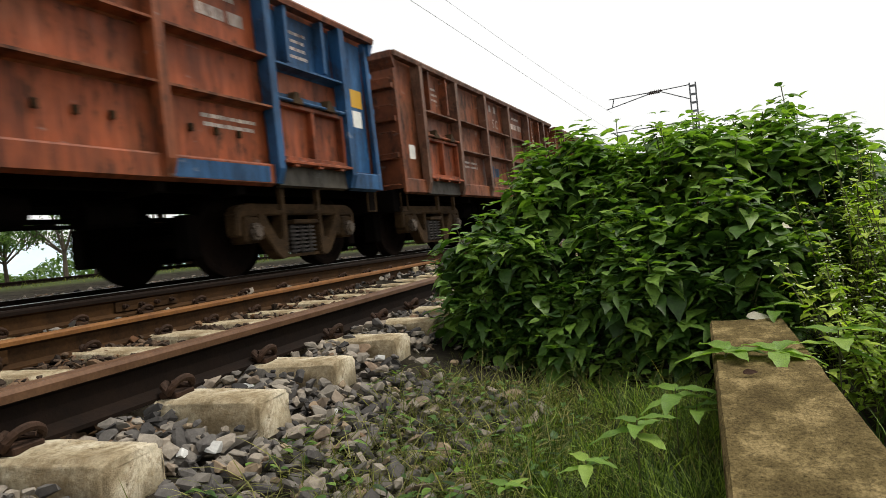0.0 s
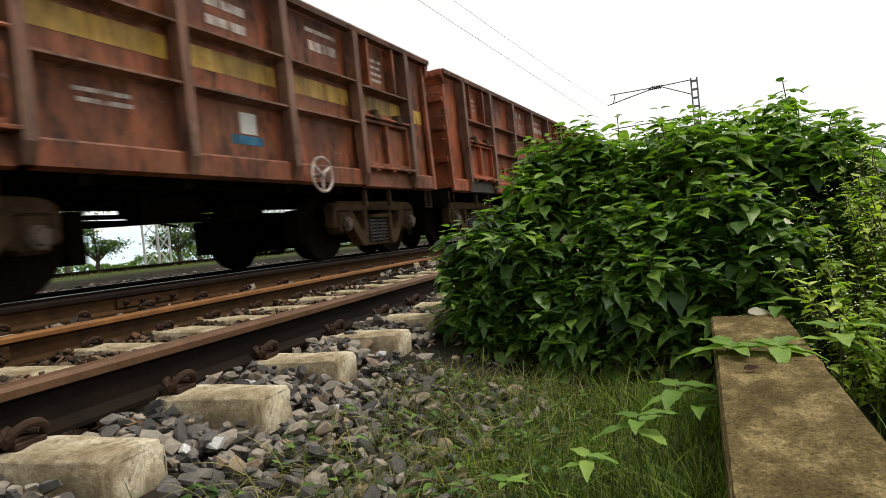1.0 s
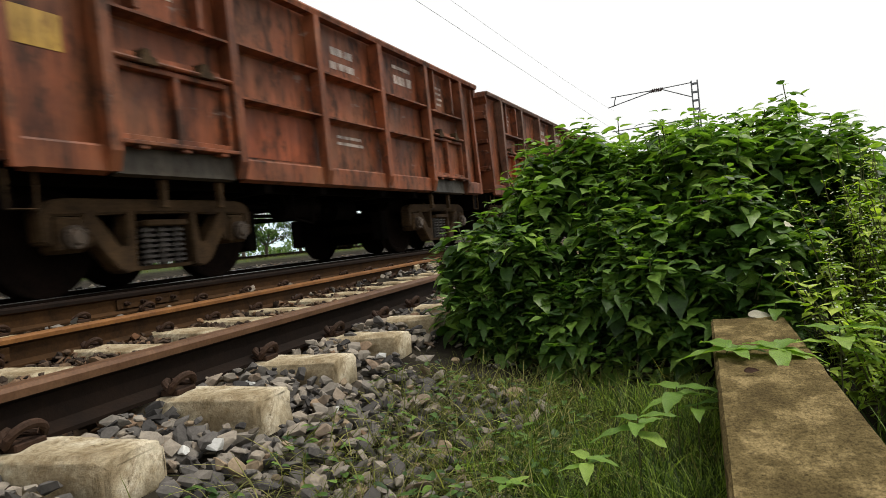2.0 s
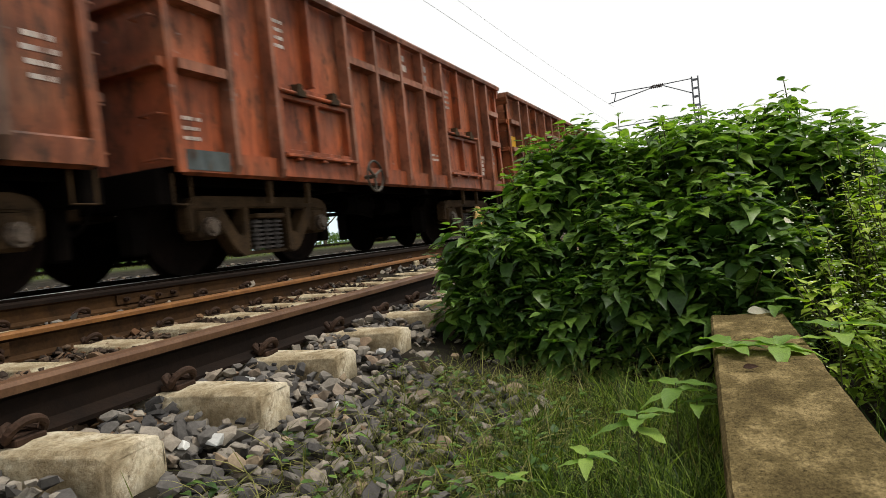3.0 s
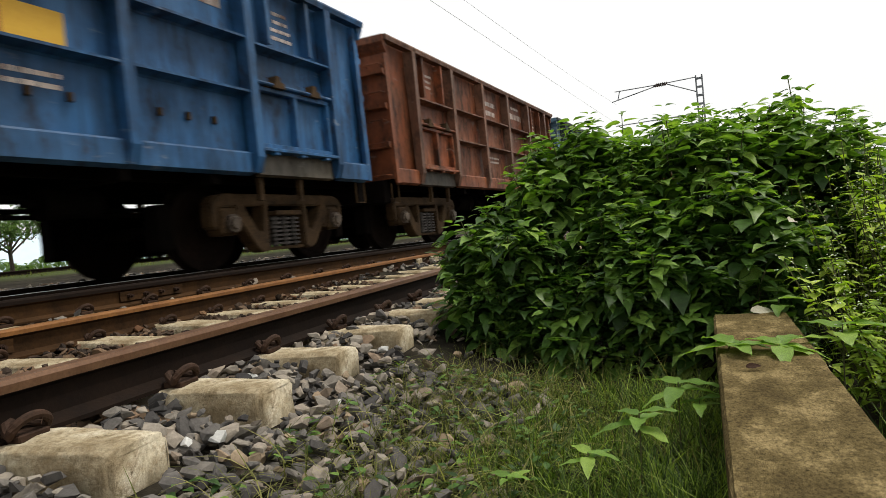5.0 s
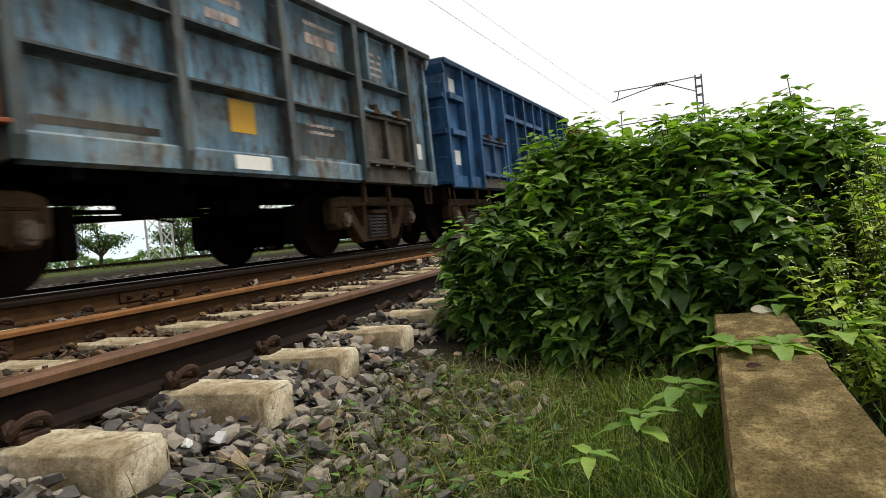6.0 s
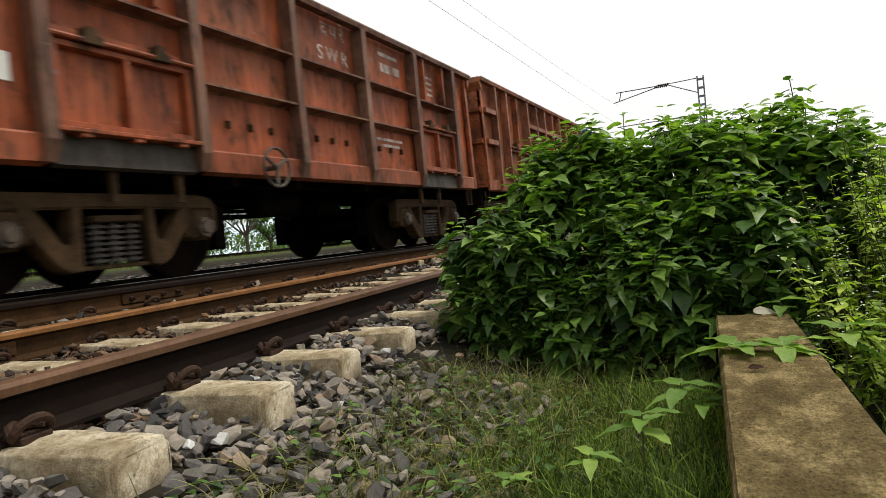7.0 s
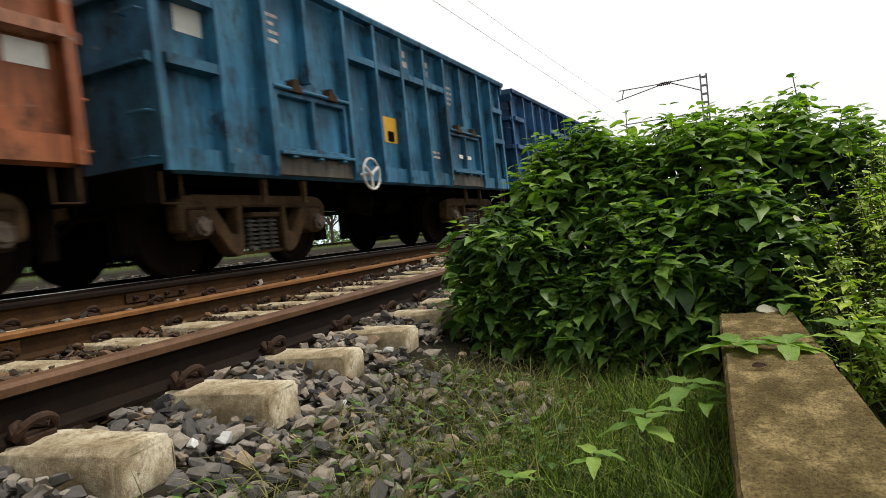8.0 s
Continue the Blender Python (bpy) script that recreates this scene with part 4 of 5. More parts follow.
def crumpled(name, w, y, z, x, wide, high, material, label, seed):
    """A rag caught on the wagon: a crumpled lump."""
    bm = bmesh.new()
    bmesh.ops.create_icosphere(bm, subdivisions=3, radius=1.0)
    for v in bm.verts:
        n = 1 + 0.6 * noise.noise(v.co * 1.9 + Vector((seed, 0, 0))) + 0.3 * noise.noise(v.co * 6 + Vector((0, seed, 0)))
        v.co = Vector((x + v.co.x * n * 0.06, y + v.co.y * n * wide / 2, z + v.co.z * n * high / 2))
    part(name, bm, material, w, label)


crumpled("rag", W[7], 2.70, 1.16, 1.62, 0.5, 0.2, M_RAG, "yellow cloth caught under the door", 9.0)
crumpled("rag", W[7], -2.5, 1.14, 1.64, 0.72, 0.26, M_CANVAS, "torn black and white cloth caught on the door sill", 3.0)
crumpled("rag", W[6], 3.40, 0.42, 1.36, 0.30, 0.5, M_RAG, "yellow cloth hanging on the bogie", 6.0)
# ---- ballast ----
def hull(seed, flat):
    rng = random.Random(seed)
    bm = bmesh.new()
    for _ in range(14):
        v = Vector((rng.gauss(0, 1), rng.gauss(0, 1), rng.gauss(0, 1))).normalized() * rng.uniform(0.84, 1.06)
        bm.verts.new((v.x, v.y * rng.uniform(0.75, 0.95), v.z * flat))
    r = bmesh.ops.convex_hull(bm, input=bm.verts)
    bmesh.ops.delete(bm, geom=[g for g in r["geom_interior"] if isinstance(g, bmesh.types.BMVert)], context="VERTS")
    me = bpy.data.meshes.new("stone")
    bm.to_mesh(me)
    bm.free()
    me.materials.append(M_STONE)
    return me


STONES = [hull(40 + i, 0.60) for i in range(14)]
STONE_ARRAYS = [(np.array([v.co[:] for v in me.vertices]), [tuple(p.vertices) for p in me.polygons]) for me in STONES]


def joined(name, arrays, placed, material, parent):
    """Many small pieces as one mesh: placed holds (array index, 4x4 matrix)."""
    verts, faces, base = [], [], 0
    for i, m in placed:
        a, f = arrays[i]
        mm = np.array(m)
        verts.append(a @ mm[:3, :3].T + mm[:3, 3])
        faces.extend([tuple(k + base for k in p) for p in f])
        base += len(a)
    return sheet(name, np.concatenate(verts).tolist(), faces, material, parent)


def stone_matrix(rng, x, y, z, r):
    e = Euler((rng.uniform(-0.65, 0.65), rng.uniform(-0.65, 0.65), rng.uniform(0, 6.28)))
    return Matrix.LocRotScale((x, y, z), e, (r * rng.uniform(0.8, 1.3), r * rng.uniform(0.8, 1.15), r * rng.uniform(0.75, 1.1)))


def near_frame(x, y):
    return -x * math.cos(TURN) - y * math.sin(TURN), -x * math.sin(TURN) + y * math.cos(TURN)


def build_ballast():
    rng = random.Random(11)
    bed = tagged(thing("ballast", "dark grey crushed stone ballast heaped round the sleepers", "ballast"), kind="stuff")
    near, rest, rusty = [], [], []
    cells = [(layer, i, j) for layer in (0, 1, 2) for i in range(78) for j in range(122)]
    for layer, i, j in cells:
        lift = (0.0, 0.026, 0.05)[layer]
        for _ in range(1):
            q, s = 0.45 + (i + rng.uniform(-0.15, 1.15)) * 0.055, 0.3 + (j + rng.uniform(-0.15, 1.15)) * 0.055
            if rng.random() < (0.0, 0.2, 0.55)[layer]:
                continue
            if rng.random() > smooth_step(0.42, 0.75, q) or (q > 2 and s > 5 and rng.random() < 0.4):
                continue
            ds = abs((s - FIRST) / SPACING - round((s - FIRST) / SPACING)) * SPACING
            if q > NEAR_Q - 0.56 and q < 4.2 and ds < 0.135 and rng.random() < 0.965:
                continue
            if min(abs(q - NEAR_Q), abs(q - NEAR_Q - GAUGE)) < 0.075:
                continue
            if s > 2.6 and q < 1.32 and rng.random() < 0.9 * smooth_step(2.6, 3.0, s):
                continue
            p = near_point(q, s, 0)
            r = rng.choice((0.022, 0.027, 0.032, 0.038, 0.046, 0.056)) * (0.85 if layer else 1.0)
            z = ground_z(p.x, p.y) + lift + rng.uniform(-0.01, 0.012)
            z += 0.035 * smooth_step(1.4, 1.75, q) - 0.03 * smooth_step(1.85, 2.0, q)
            m = stone_matrix(rng, p.x, p.y, z, r)
            (rusty if q > NEAR_Q + 0.02 else near if layer and 0.95 < s < 2.5 and 0.8 < q < 1.85 and len(near) < 290 else rest).append((rng.randrange(14), m))
    for _ in range(8500):
        x, y = rng.uniform(-10.2, -4.1), rng.uniform(-2.0, 22.0)
        if min(abs(x - TRAIN_X - 0.873), abs(x - TRAIN_X + 0.873), abs(x + 4.6)) < 0.1:
            continue
        z = ground_z(x, y) + rng.uniform(0.0, 0.05) + (0.05 if -8.1 < x < -4.4 else 0)
        rest.append((rng.randrange(14), stone_matrix(rng, x, y, z, rng.uniform(0.035, 0.06))))
    for _ in range(4200):
        x, s = rng.uniform(0.7, 4.8), rng.uniform(-9.0, 0.3)
        p = near_point(x, s, 0)
        rest.append((rng.randrange(14), stone_matrix(rng, p.x, p.y, ground_z(p.x, p.y) + 0.03, rng.uniform(0.04, 0.06))))
    for i, m in near:
        o = new("stone", STONES[i])
        o.matrix_basis = m
        o.parent = bed
    tagged(joined("stone_bed", STONE_ARRAYS, rest, M_STONE, bed), kind="stuff")
    tagged(joined("stone_bed", STONE_ARRAYS, rusty, M_STONE_RUST, bed), "rust-dusted stones between the rails", kind="stuff")


build_ballast()


def pale_stone(x, y, r, seed, flat=0.7):
    ob = new("loose_stone", hull(seed, flat))
    ob.data.materials[0] = M_POST
    ob.matrix_basis = Matrix.LocRotScale((x, y, ground_z(x, y) + 0.045 + r * 0.3), Euler((0.2, -0.1, seed)), (r, r * 0.8, r * 0.7))
    tagged(ob, "pale broken stone lying on the grey ballast", "stone", "pale stones on the ballast")


for x, y, r, k in ((-1.50, 1.49, 0.05, 3), (-1.93, 1.83, 0.042, 5), (-1.40, 2.0, 0.03, 8), (-1.83, 2.05, 0.04, 9), (-1.62, 2.75, 0.04, 12), (-1.55, 1.42, 0.03, 15)):
    pale_stone(x, y, r, k)


def bent_wire():
    """A stiff end of wire left lying against the rail's foot."""
    ob = part("bent_wire", tube_path(bmesh.new(), [(-1.986, 1.169, -0.25), (-1.918, 1.178, -0.25), (-1.856, 1.191, -0.245), (-1.864, 1.205, -0.225), (-1.9, 1.213, -0.22)], 0.0022, 6), M_CLIP)
    tagged(ob, "thin bent wire lying against the near rail", "wire")


bent_wire()


# ---- old wall ----
def build_wall():
    rng = random.Random(5)
    bm = bmesh.new()
    ys = [-0.4 + 3.46 * i / 60 for i in range(61)]
    prof = [(-0.147, -0.37), (-0.147, -0.10), (-0.146, -0.014), (-0.137, 0.0), (-0.07, 0.0), (0.0, 0.0), (0.07, 0.0), (0.137, 0.0), (0.146, -0.014), (0.147, -0.10), (0.147, -0.37)]
    rings = []
    for y in ys:
        ring = []
        for i, (x, z) in enumerate(prof):
            a = 0.003 * noise.noise((x * 7, y * 3.1, z * 7)) + 0.004 * noise.noise((x * 30, y * 22, z * 30))
            chip = 0.007 * max(0, noise.noise((y * 9.5, i * 0.3, 4.2)) - 0.2) if i in (2, 3, 7, 8) else 0
            ring.append(bm.verts.new((x - math.copysign(a + chip, x), y, z + (a if abs(x) < 0.14 else 0) - chip)))
        rings.append(ring)
    n = len(prof)
    for a, b in zip(rings[:-1], rings[1:]):
        for i in range(n):
            bm.faces.new((a[i], a[(i + 1) % n], b[(i + 1) % n], b[i]))
    bm.faces.new(rings[0]), bm.faces.new(rings[-1][::-1])
    bmesh.ops.recalc_face_normals(bm, faces=bm.faces)
    w = part("low_wall", bm, M_WALL)
    w.matrix_basis = pose(0.150, 0, -0.275, 0, 0, 2.5)
    tagged(w, "low mossy concrete wall with chipped edges", "wall", "", "structure")


build_wall()


# ---- leaves ----
def leaf_array(fold=0.25, droop=0.35, wide=0.46):
    """A pointed leaf of length 1 along +x, folded at its midrib and bent down."""
    prof = [(0.0, 0.03), (0.07, 0.27), (0.20, 0.45), (0.36, 0.5), (0.56, 0.39), (0.78, 0.18), (1.0, 0.0)]
    verts = []
    for u, h in prof:
        z = -droop * u * u + 0.016 * math.sin(11 * u)
        verts += [(u, h * wide, z + fold * h * wide), (u, 0.0, z), (u, -h * wide, z + fold * h * wide)]
    faces = []
    for i in range(6):
        a, b = 3 * i, 3 * i + 3
        faces += [(a, b, b + 1, a + 1), (a + 1, b + 1, b + 2, a + 2)]
    return np.array(verts), faces


LEAVES = [leaf_array(0.16, 0.25, 0.58), leaf_array(0.30, 0.34, 0.54), leaf_array(0.10, 0.12, 0.62), leaf_array(0.22, 0.42, 0.54)]


def broad_leaf(material, seed):
    """A larger leaf with a soft blade, raised margins and a tip."""
    rng = random.Random(seed)
    n, verts, faces = 12, [], []
    droop, wide, cup = rng.uniform(0.12, 0.35), rng.uniform(0.40, 0.5), rng.uniform(0.08, 0.2)
    for i in range(n + 1):
        u = i / n
        h = wide * (math.sin(math.pi * u ** 0.72) ** 0.9) * (1 - 0.25 * u) * 0.5 + 0.004
        for c in (-1, -0.55, 0, 0.55, 1):
            verts.append((u, c * h, -droop * u * u + cup * abs(c) * h * 1.6 + 0.02 * math.sin(u * 16 + c * 2) * abs(c)))
    for i in range(n):
        for j in range(4):
            faces.append((i * 5 + j, i * 5 + j + 1, i * 5 + j + 6, i * 5 + j + 5))
    me = bpy.data.meshes.new("leaf")
    me.from_pydata(verts, [], faces)
    me.materials.append(material)
    me.shade_smooth()
    return me


def leaf_mesh(i, material):
    me = bpy.data.meshes.new("leaf")
    me.from_pydata(LEAVES[i][0].tolist(), [], LEAVES[i][1])
    me.materials.append(material)
    me.shade_smooth()
    return me


def leaf_matrix(base, heading, rise, size, roll=0.0):
    return Matrix.LocRotScale(base, (Matrix.Rotation(heading, 3, "Z") @ Matrix.Rotation(-rise, 3, "Y") @ Matrix.Rotation(roll, 3, "X")).to_euler(), (size, size, size))


def sprig(rng, tip, grow, size, pairs=4, gap=0.045):
    """Leaf poses in crossed pairs down a shoot whose tip is given; the last item says how old the pair is."""
    out, a0 = [], rng.uniform(0, 6.28)
    for k in range(pairs):
        p = tip - grow * (gap * k * rng.uniform(0.9, 1.2))
        for side in (0, math.pi):
            a = a0 + k * 1.57 + side + rng.uniform(-0.3, 0.3)
            rise = 0.28 - 0.24 * k + rng.uniform(-0.3, 0.3)
            s = size * min(1.0, 0.5 + 0.26 * k) * rng.uniform(0.85, 1.15)
            out.append((leaf_matrix(p + Vector((math.cos(a), math.sin(a), 0)) * 0.012, a, rise, s, rng.uniform(-0.4, 0.4)), k))
    return out


MOUNDS = [((-1.22, 3.72, -0.12), (0.50, 0.45, 0.44)), ((-0.85, 4.15, 0.14), (0.62, 0.55, 0.66)), ((-0.25, 4.25, 0.10), (0.70, 0.60, 0.70)),
          ((0.30, 4.30, 0.10), (0.54, 0.55, 0.66)), ((-0.62, 3.72, -0.16), (0.66, 0.42, 0.44)), ((-0.05, 3.62, -0.12), (0.42, 0.42, 0.48)),
          ((-1.05, 3.5, -0.24), (0.42, 0.26, 0.20)), ((-0.4, 3.42, -0.22), (0.45, 0.26, 0.24)),
          ((-0.80, 3.40, -0.42), (0.62, 0.28, 0.18)), ((-0.15, 3.32, -0.40), (0.42, 0.26, 0.20))]


def inside(p, skip, k=0.86):
    for i, (c, r) in enumerate(MOUNDS):
        if i != skip and sum(((p[j] - c[j]) / r[j]) ** 2 for j in range(3)) < k * k:
            return True
    return False


def build_shrub():
    rng = random.Random(21)
    shrub = thing("shrub", "dense dark green shrub with pointed leaves beside the track", "shrub", "", pose(0, 0, 0))
    old, young, single = [], [], []
    tips = []
    for i, (c, r) in enumerate(MOUNDS):
        for _ in range(int(600 * (r[0] * r[1] + r[0] * r[2] + r[1] * r[2]))):
            n = Vector((rng.gauss(0, 1), rng.gauss(0, 1), rng.gauss(0, 1))).normalized()
            if n.z < -0.32 or (n.z < 0.25 and rng.random() < 0.25):
                continue
            k = rng.uniform(0.9, 1.05) if rng.random() < 0.75 else rng.uniform(0.7, 0.9)
            p = Vector((c[0] + n.x * r[0] * k, c[1] + n.y * r[1] * k, c[2] + n.z * r[2] * k))
            p += Vector((noise.noise(p * 3.0), noise.noise(p * 3.0 + Vector((5, 0, 0))), noise.noise(p * 3.0 + Vector((0, 9, 0))))) * 0.14
            if inside(p, i) or p.z < ground_z(p.x, p.y) + 0.035 or near_frame(p.x, p.y)[0] > 1.5:
                continue
            tips.append((p, (n * 0.7 + Vector((0, 0, 0.8))).normalized(), k))
    # taller shoots that break the outline
    for x, y, z in ((0.33, 4.39, 0.90), (0.62, 4.2, 0.60), (-0.66, 4.55, 0.88), (-1.2, 4.13, 0.74)):
        tips.append((Vector((x, y, z)), Vector((rng.uniform(-0.2, 0.2), rng.uniform(-0.2, 0.2), 1)).normalized(), 1.15))
    for p, grow, k in tips:
        for m, age in sprig(rng, p, grow, rng.uniform(0.105, 0.16) if k < 1.1 else 0.15, 4 if k > 0.9 else 3, 0.055):
            item = (rng.randrange(4), m)
            # Share of light leaves rises with height, painting the crown's top as sunlit.
            if (age <= 1 or p.z > 0.45) and k > 0.92 and rng.random() < 0.06 + 0.72 * smooth_step(-0.2, 0.6, p.z):
                young.append(item)
            elif p.y < 3.45 and age == 2 and len(single) < 280:
                single.append(item)
            else:
                old.append(item)
        foot = Vector((p.x * 0.8 - 0.06, p.y * 0.55 + 1.85, ground_z(p.x, p.y)))
        if k > 1.1 or rng.random() < 0.10:
            mid = p - grow * 0.3
            part("stem", tube_path(bmesh.new(), [p, mid, mid.lerp(foot, 0.5) + Vector((0, 0, 0.04)), foot], 0.003, 5), M_STEM, shrub)
    # inner foliage that closes the crown
    for i, (c, r) in enumerate(MOUNDS):
        for _ in range(380):
            n = Vector((rng.gauss(0, 1), rng.gauss(0, 1), rng.gauss(0, 1))).normalized() * rng.uniform(0.55, 0.85)
            p = Vector((c[0] + n.x * r[0], c[1] + n.y * r[1], c[2] + n.z * r[2]))
            if p.z > ground_z(p.x, p.y) + 0.16:
                old.append((rng.randrange(4), leaf_matrix(p, rng.uniform(0, 6.28), rng.uniform(-0.7, 0.3), rng.uniform(0.12, 0.17))))
    tagged(joined("leaves", LEAVES, old, M_PLANT, shrub), kind="stuff").data.shade_smooth()
    tagged(joined("young_leaves", LEAVES, young, M_YOUNG, shrub), "light green leaves, fresh ones and the crown's painted sunlit top", kind="stuff").data.shade_smooth()
    meshes = [leaf_mesh(i, M_PLANT) for i in range(4)]
    for i, m in single:
        o = new("leaf", meshes[i])
        o.matrix_basis = m
        o.parent = shrub


build_shrub()


def build_seedling(x, y, z, leaves, size, label, foot_z=None):
    """A young plant: a stem with a few big light leaves."""
    rng = random.Random(int(x * 991 + y * 77))
    ob = thing("weed_plant", label, "plant", "young plants by the wall", pose(x, y, ground_z(x, y) if foot_z is None else foot_z))
    top = z - ob.matrix_basis.translation.z
    b = bmesh.new()
    rod(b, (0, 0, 0), (0.01, -0.01, top), 0.003, 0.002, 6)
    part("stem", b, M_STEM, ob)
    for k in range(leaves):
        a = k * 2.4 + rng.uniform(-0.3, 0.3)
        o = new("leaf", broad_leaf(M_YOUNG, int(x * 300) + k))
        o.parent = ob
        o.matrix_basis = leaf_matrix(Vector((0.01, -0.01, top * (1 - 0.035 * k))), a, rng.uniform(-0.1, 0.3), size * rng.uniform(0.8, 1.15))


build_seedling(-0.22, 2.17, -0.35, 5, 0.14, "young light green plant with broad leaves in the grass")
build_seedling(-0.30, 1.86, -0.36, 6, 0.125, "young light green plant beside the low wall")
build_seedling(-0.16, 2.15, -0.40, 4, 0.11, "small green weed at the foot of the wall")
build_seedling(-0.06, 2.27, -0.25, 5, 0.15, "leafy green shoot lying across the wall top", -0.275)
build_seedling(0.08, 2.25, -0.25, 6, 0.14, "leafy green shoot bending over the wall top", -0.275)
build_seedling(0.27, 2.42, -0.22, 6, 0.15, "light green weed leaning on the low wall")
build_seedling(0.12, 3.08, -0.22, 4, 0.14, "green weed behind the end of the low wall")
build_seedling(-0.42, 1.72, -0.43, 5, 0.09, "pale downy seedling in the grass")
build_seedling(-0.62, 1.62, -0.47, 4, 0.07, "small yellowish seedling in the grass")


def dead_leaf(x, y, z, size, heading, material, label):
    ob = new("fallen_leaf", broad_leaf(material, int(heading * 10)))
    ob.matrix_basis = leaf_matrix(Vector((x, y, z)), heading, 0.1, size, 0.7)
    tagged(ob, label, "leaf", "fallen leaves")


M_DEAD = plain("dead_brown_leaf", (0.025, 0.014, 0.009), (0.06, 0.032, 0.02), 20.0)
M_PALE = plain("bleached_leaf", (0.35, 0.33, 0.24), (0.55, 0.52, 0.42), 20.0)
dead_leaf(-0.01, 1.99, -0.262, 0.045, 0.3, M_DEAD, "dark brown curled leaf lying on the wall top")
dead_leaf(0.20, 3.19, 0.10, 0.10, 1.1, M_PALE, "bleached dead leaf caught on a twig of the shrub")
dead_leaf(0.02, 3.04, -0.262, 0.10, 0.2, M_PALE, "pale yellowed leaf at the end of the wall")


def blade_arrays():
    out = []
    for bend in (0.25, 0.6, 1.0, 1.4):
        v, f = [], []
        for i in range(5):
            u = i / 4
            w = 0.5 * (1 - u) ** 0.7 if i < 4 else 0.0
            x, z = bend * u * u * 0.8, u * (1 - 0.25 * bend * u)
            v += [(x, -w, z), (x, w, z)] if i < 4 else [(x, 0, z)]
        for i in range(3):
            f.append((2 * i, 2 * i + 1, 2 * i + 3, 2 * i + 2))
        f.append((6, 7, 8))
        out.append((np.array(v), f))
    return out


BLADES = blade_arrays()


def blade(rng, x, y, h, w, z=None):
    m = Matrix.LocRotScale((x, y, (ground_z(x, y) if z is None else z) - 0.01), Euler((rng.gauss(0, 0.42), rng.gauss(0, 0.42), rng.uniform(0, 6.28))), (h * rng.uniform(0.7, 1.4), w, h))
    return rng.randrange(4), m


def build_grass():
    rng = random.Random(33)
    green, dry = [], []
    for _ in range(62000):
        x, y = rng.uniform(-1.55, 0.0), rng.uniform(0.9, 2.95)
        q, s = near_frame(x, y)
        if x > -0.02 - 0.03 * y + 0.02:
            continue
        lush = 1 - smooth_step(0.3, 0.85, q)
        clump = max(0.12, 0.5 + 0.8 * noise.noise((x * 3.2, y * 3.2, 7.7)) + 0.9 * noise.noise((x * 9, y * 9, 3.1)))
        if rng.random() < lush * clump * 1.15:
            green.append(blade(rng, x, y, rng.choice((rng.uniform(0.03, 0.09), rng.uniform(0.03, 0.09), rng.uniform(0.07, 0.17))) * (0.6 + 0.6 * clump), rng.uniform(0.0028, 0.006)))
        elif rng.random() < 0.16 * (1 - smooth_step(0.8, 1.15, q)):
            dry.append(blade(rng, x, y, rng.uniform(0.05, 0.16), rng.uniform(0.003, 0.006)))
    for _ in range(420):
        x, y = rng.uniform(-1.35, -0.10), rng.uniform(2.3, 3.1)
        dry.append(blade(rng, x, y, rng.uniform(0.12, 0.25), rng.uniform(0.002, 0.004)))
    for _ in range(9000):
        x, y = rng.uniform(-1.0, 6.0), rng.uniform(-8.0, 0.8)
        if abs(x - 0.15) > 0.2 and near_frame(x, y)[0] < 0.7:
            green.append(blade(rng, x, y, rng.uniform(0.1, 0.3), rng.uniform(0.008, 0.014)))
    for _ in range(16000):
        x, y = rng.uniform(0.3, 6.0), rng.uniform(0.8, 9.0)
        green.append(blade(rng, x, y, rng.uniform(0.1, 0.3), rng.uniform(0.005, 0.009)))
    creeping, litter = [], []
    for _ in range(3600):
        s, q = rng.uniform(1.0, 2.9), rng.uniform(0.35, 1.22)
        if rng.random() > 0.25 + 0.75 * (1 - smooth_step(0.7, 1.2, q)) * (0.4 + noise.noise((q * 4, s * 4, 2.0))):
            continue
        p = near_point(q, s, 0)
        z = ground_z(p.x, p.y) + 0.05
        m = Matrix.LocRotScale((p.x, p.y, z), Euler((rng.gauss(0, 0.5), rng.uniform(0.6, 1.5), rng.uniform(0, 6.28))), (rng.uniform(0.06, 0.2), 0.0045, rng.uniform(0.08, 0.22)))
        creeping.append((rng.randrange(4), m))
        if rng.random() < 0.3:
            litter.append((rng.randrange(4), leaf_matrix(Vector((p.x, p.y, z + rng.uniform(0, 0.04))), rng.uniform(0, 6.28), rng.uniform(-0.3, 0.6), rng.uniform(0.02, 0.05))))
    c = tagged(thing("creeping_weed", "straggling olive weeds creeping over the ballast edge", "weed"), kind="stuff")
    tagged(joined("runner_stalks", BLADES, creeping, M_DRY, c), kind="stuff")
    tagged(joined("small_leaves", LEAVES, litter, M_PLANT, c), kind="stuff")
    g = tagged(thing("grass", "green grass with dry stalks between ballast and wall", "grass"), kind="stuff")
    tagged(joined("green_blades", BLADES, green, M_GRASS, g), kind="stuff")
    tagged(joined("dry_blades", BLADES, dry, M_DRY, g), "straw-coloured dry stalks", kind="stuff")


build_grass()


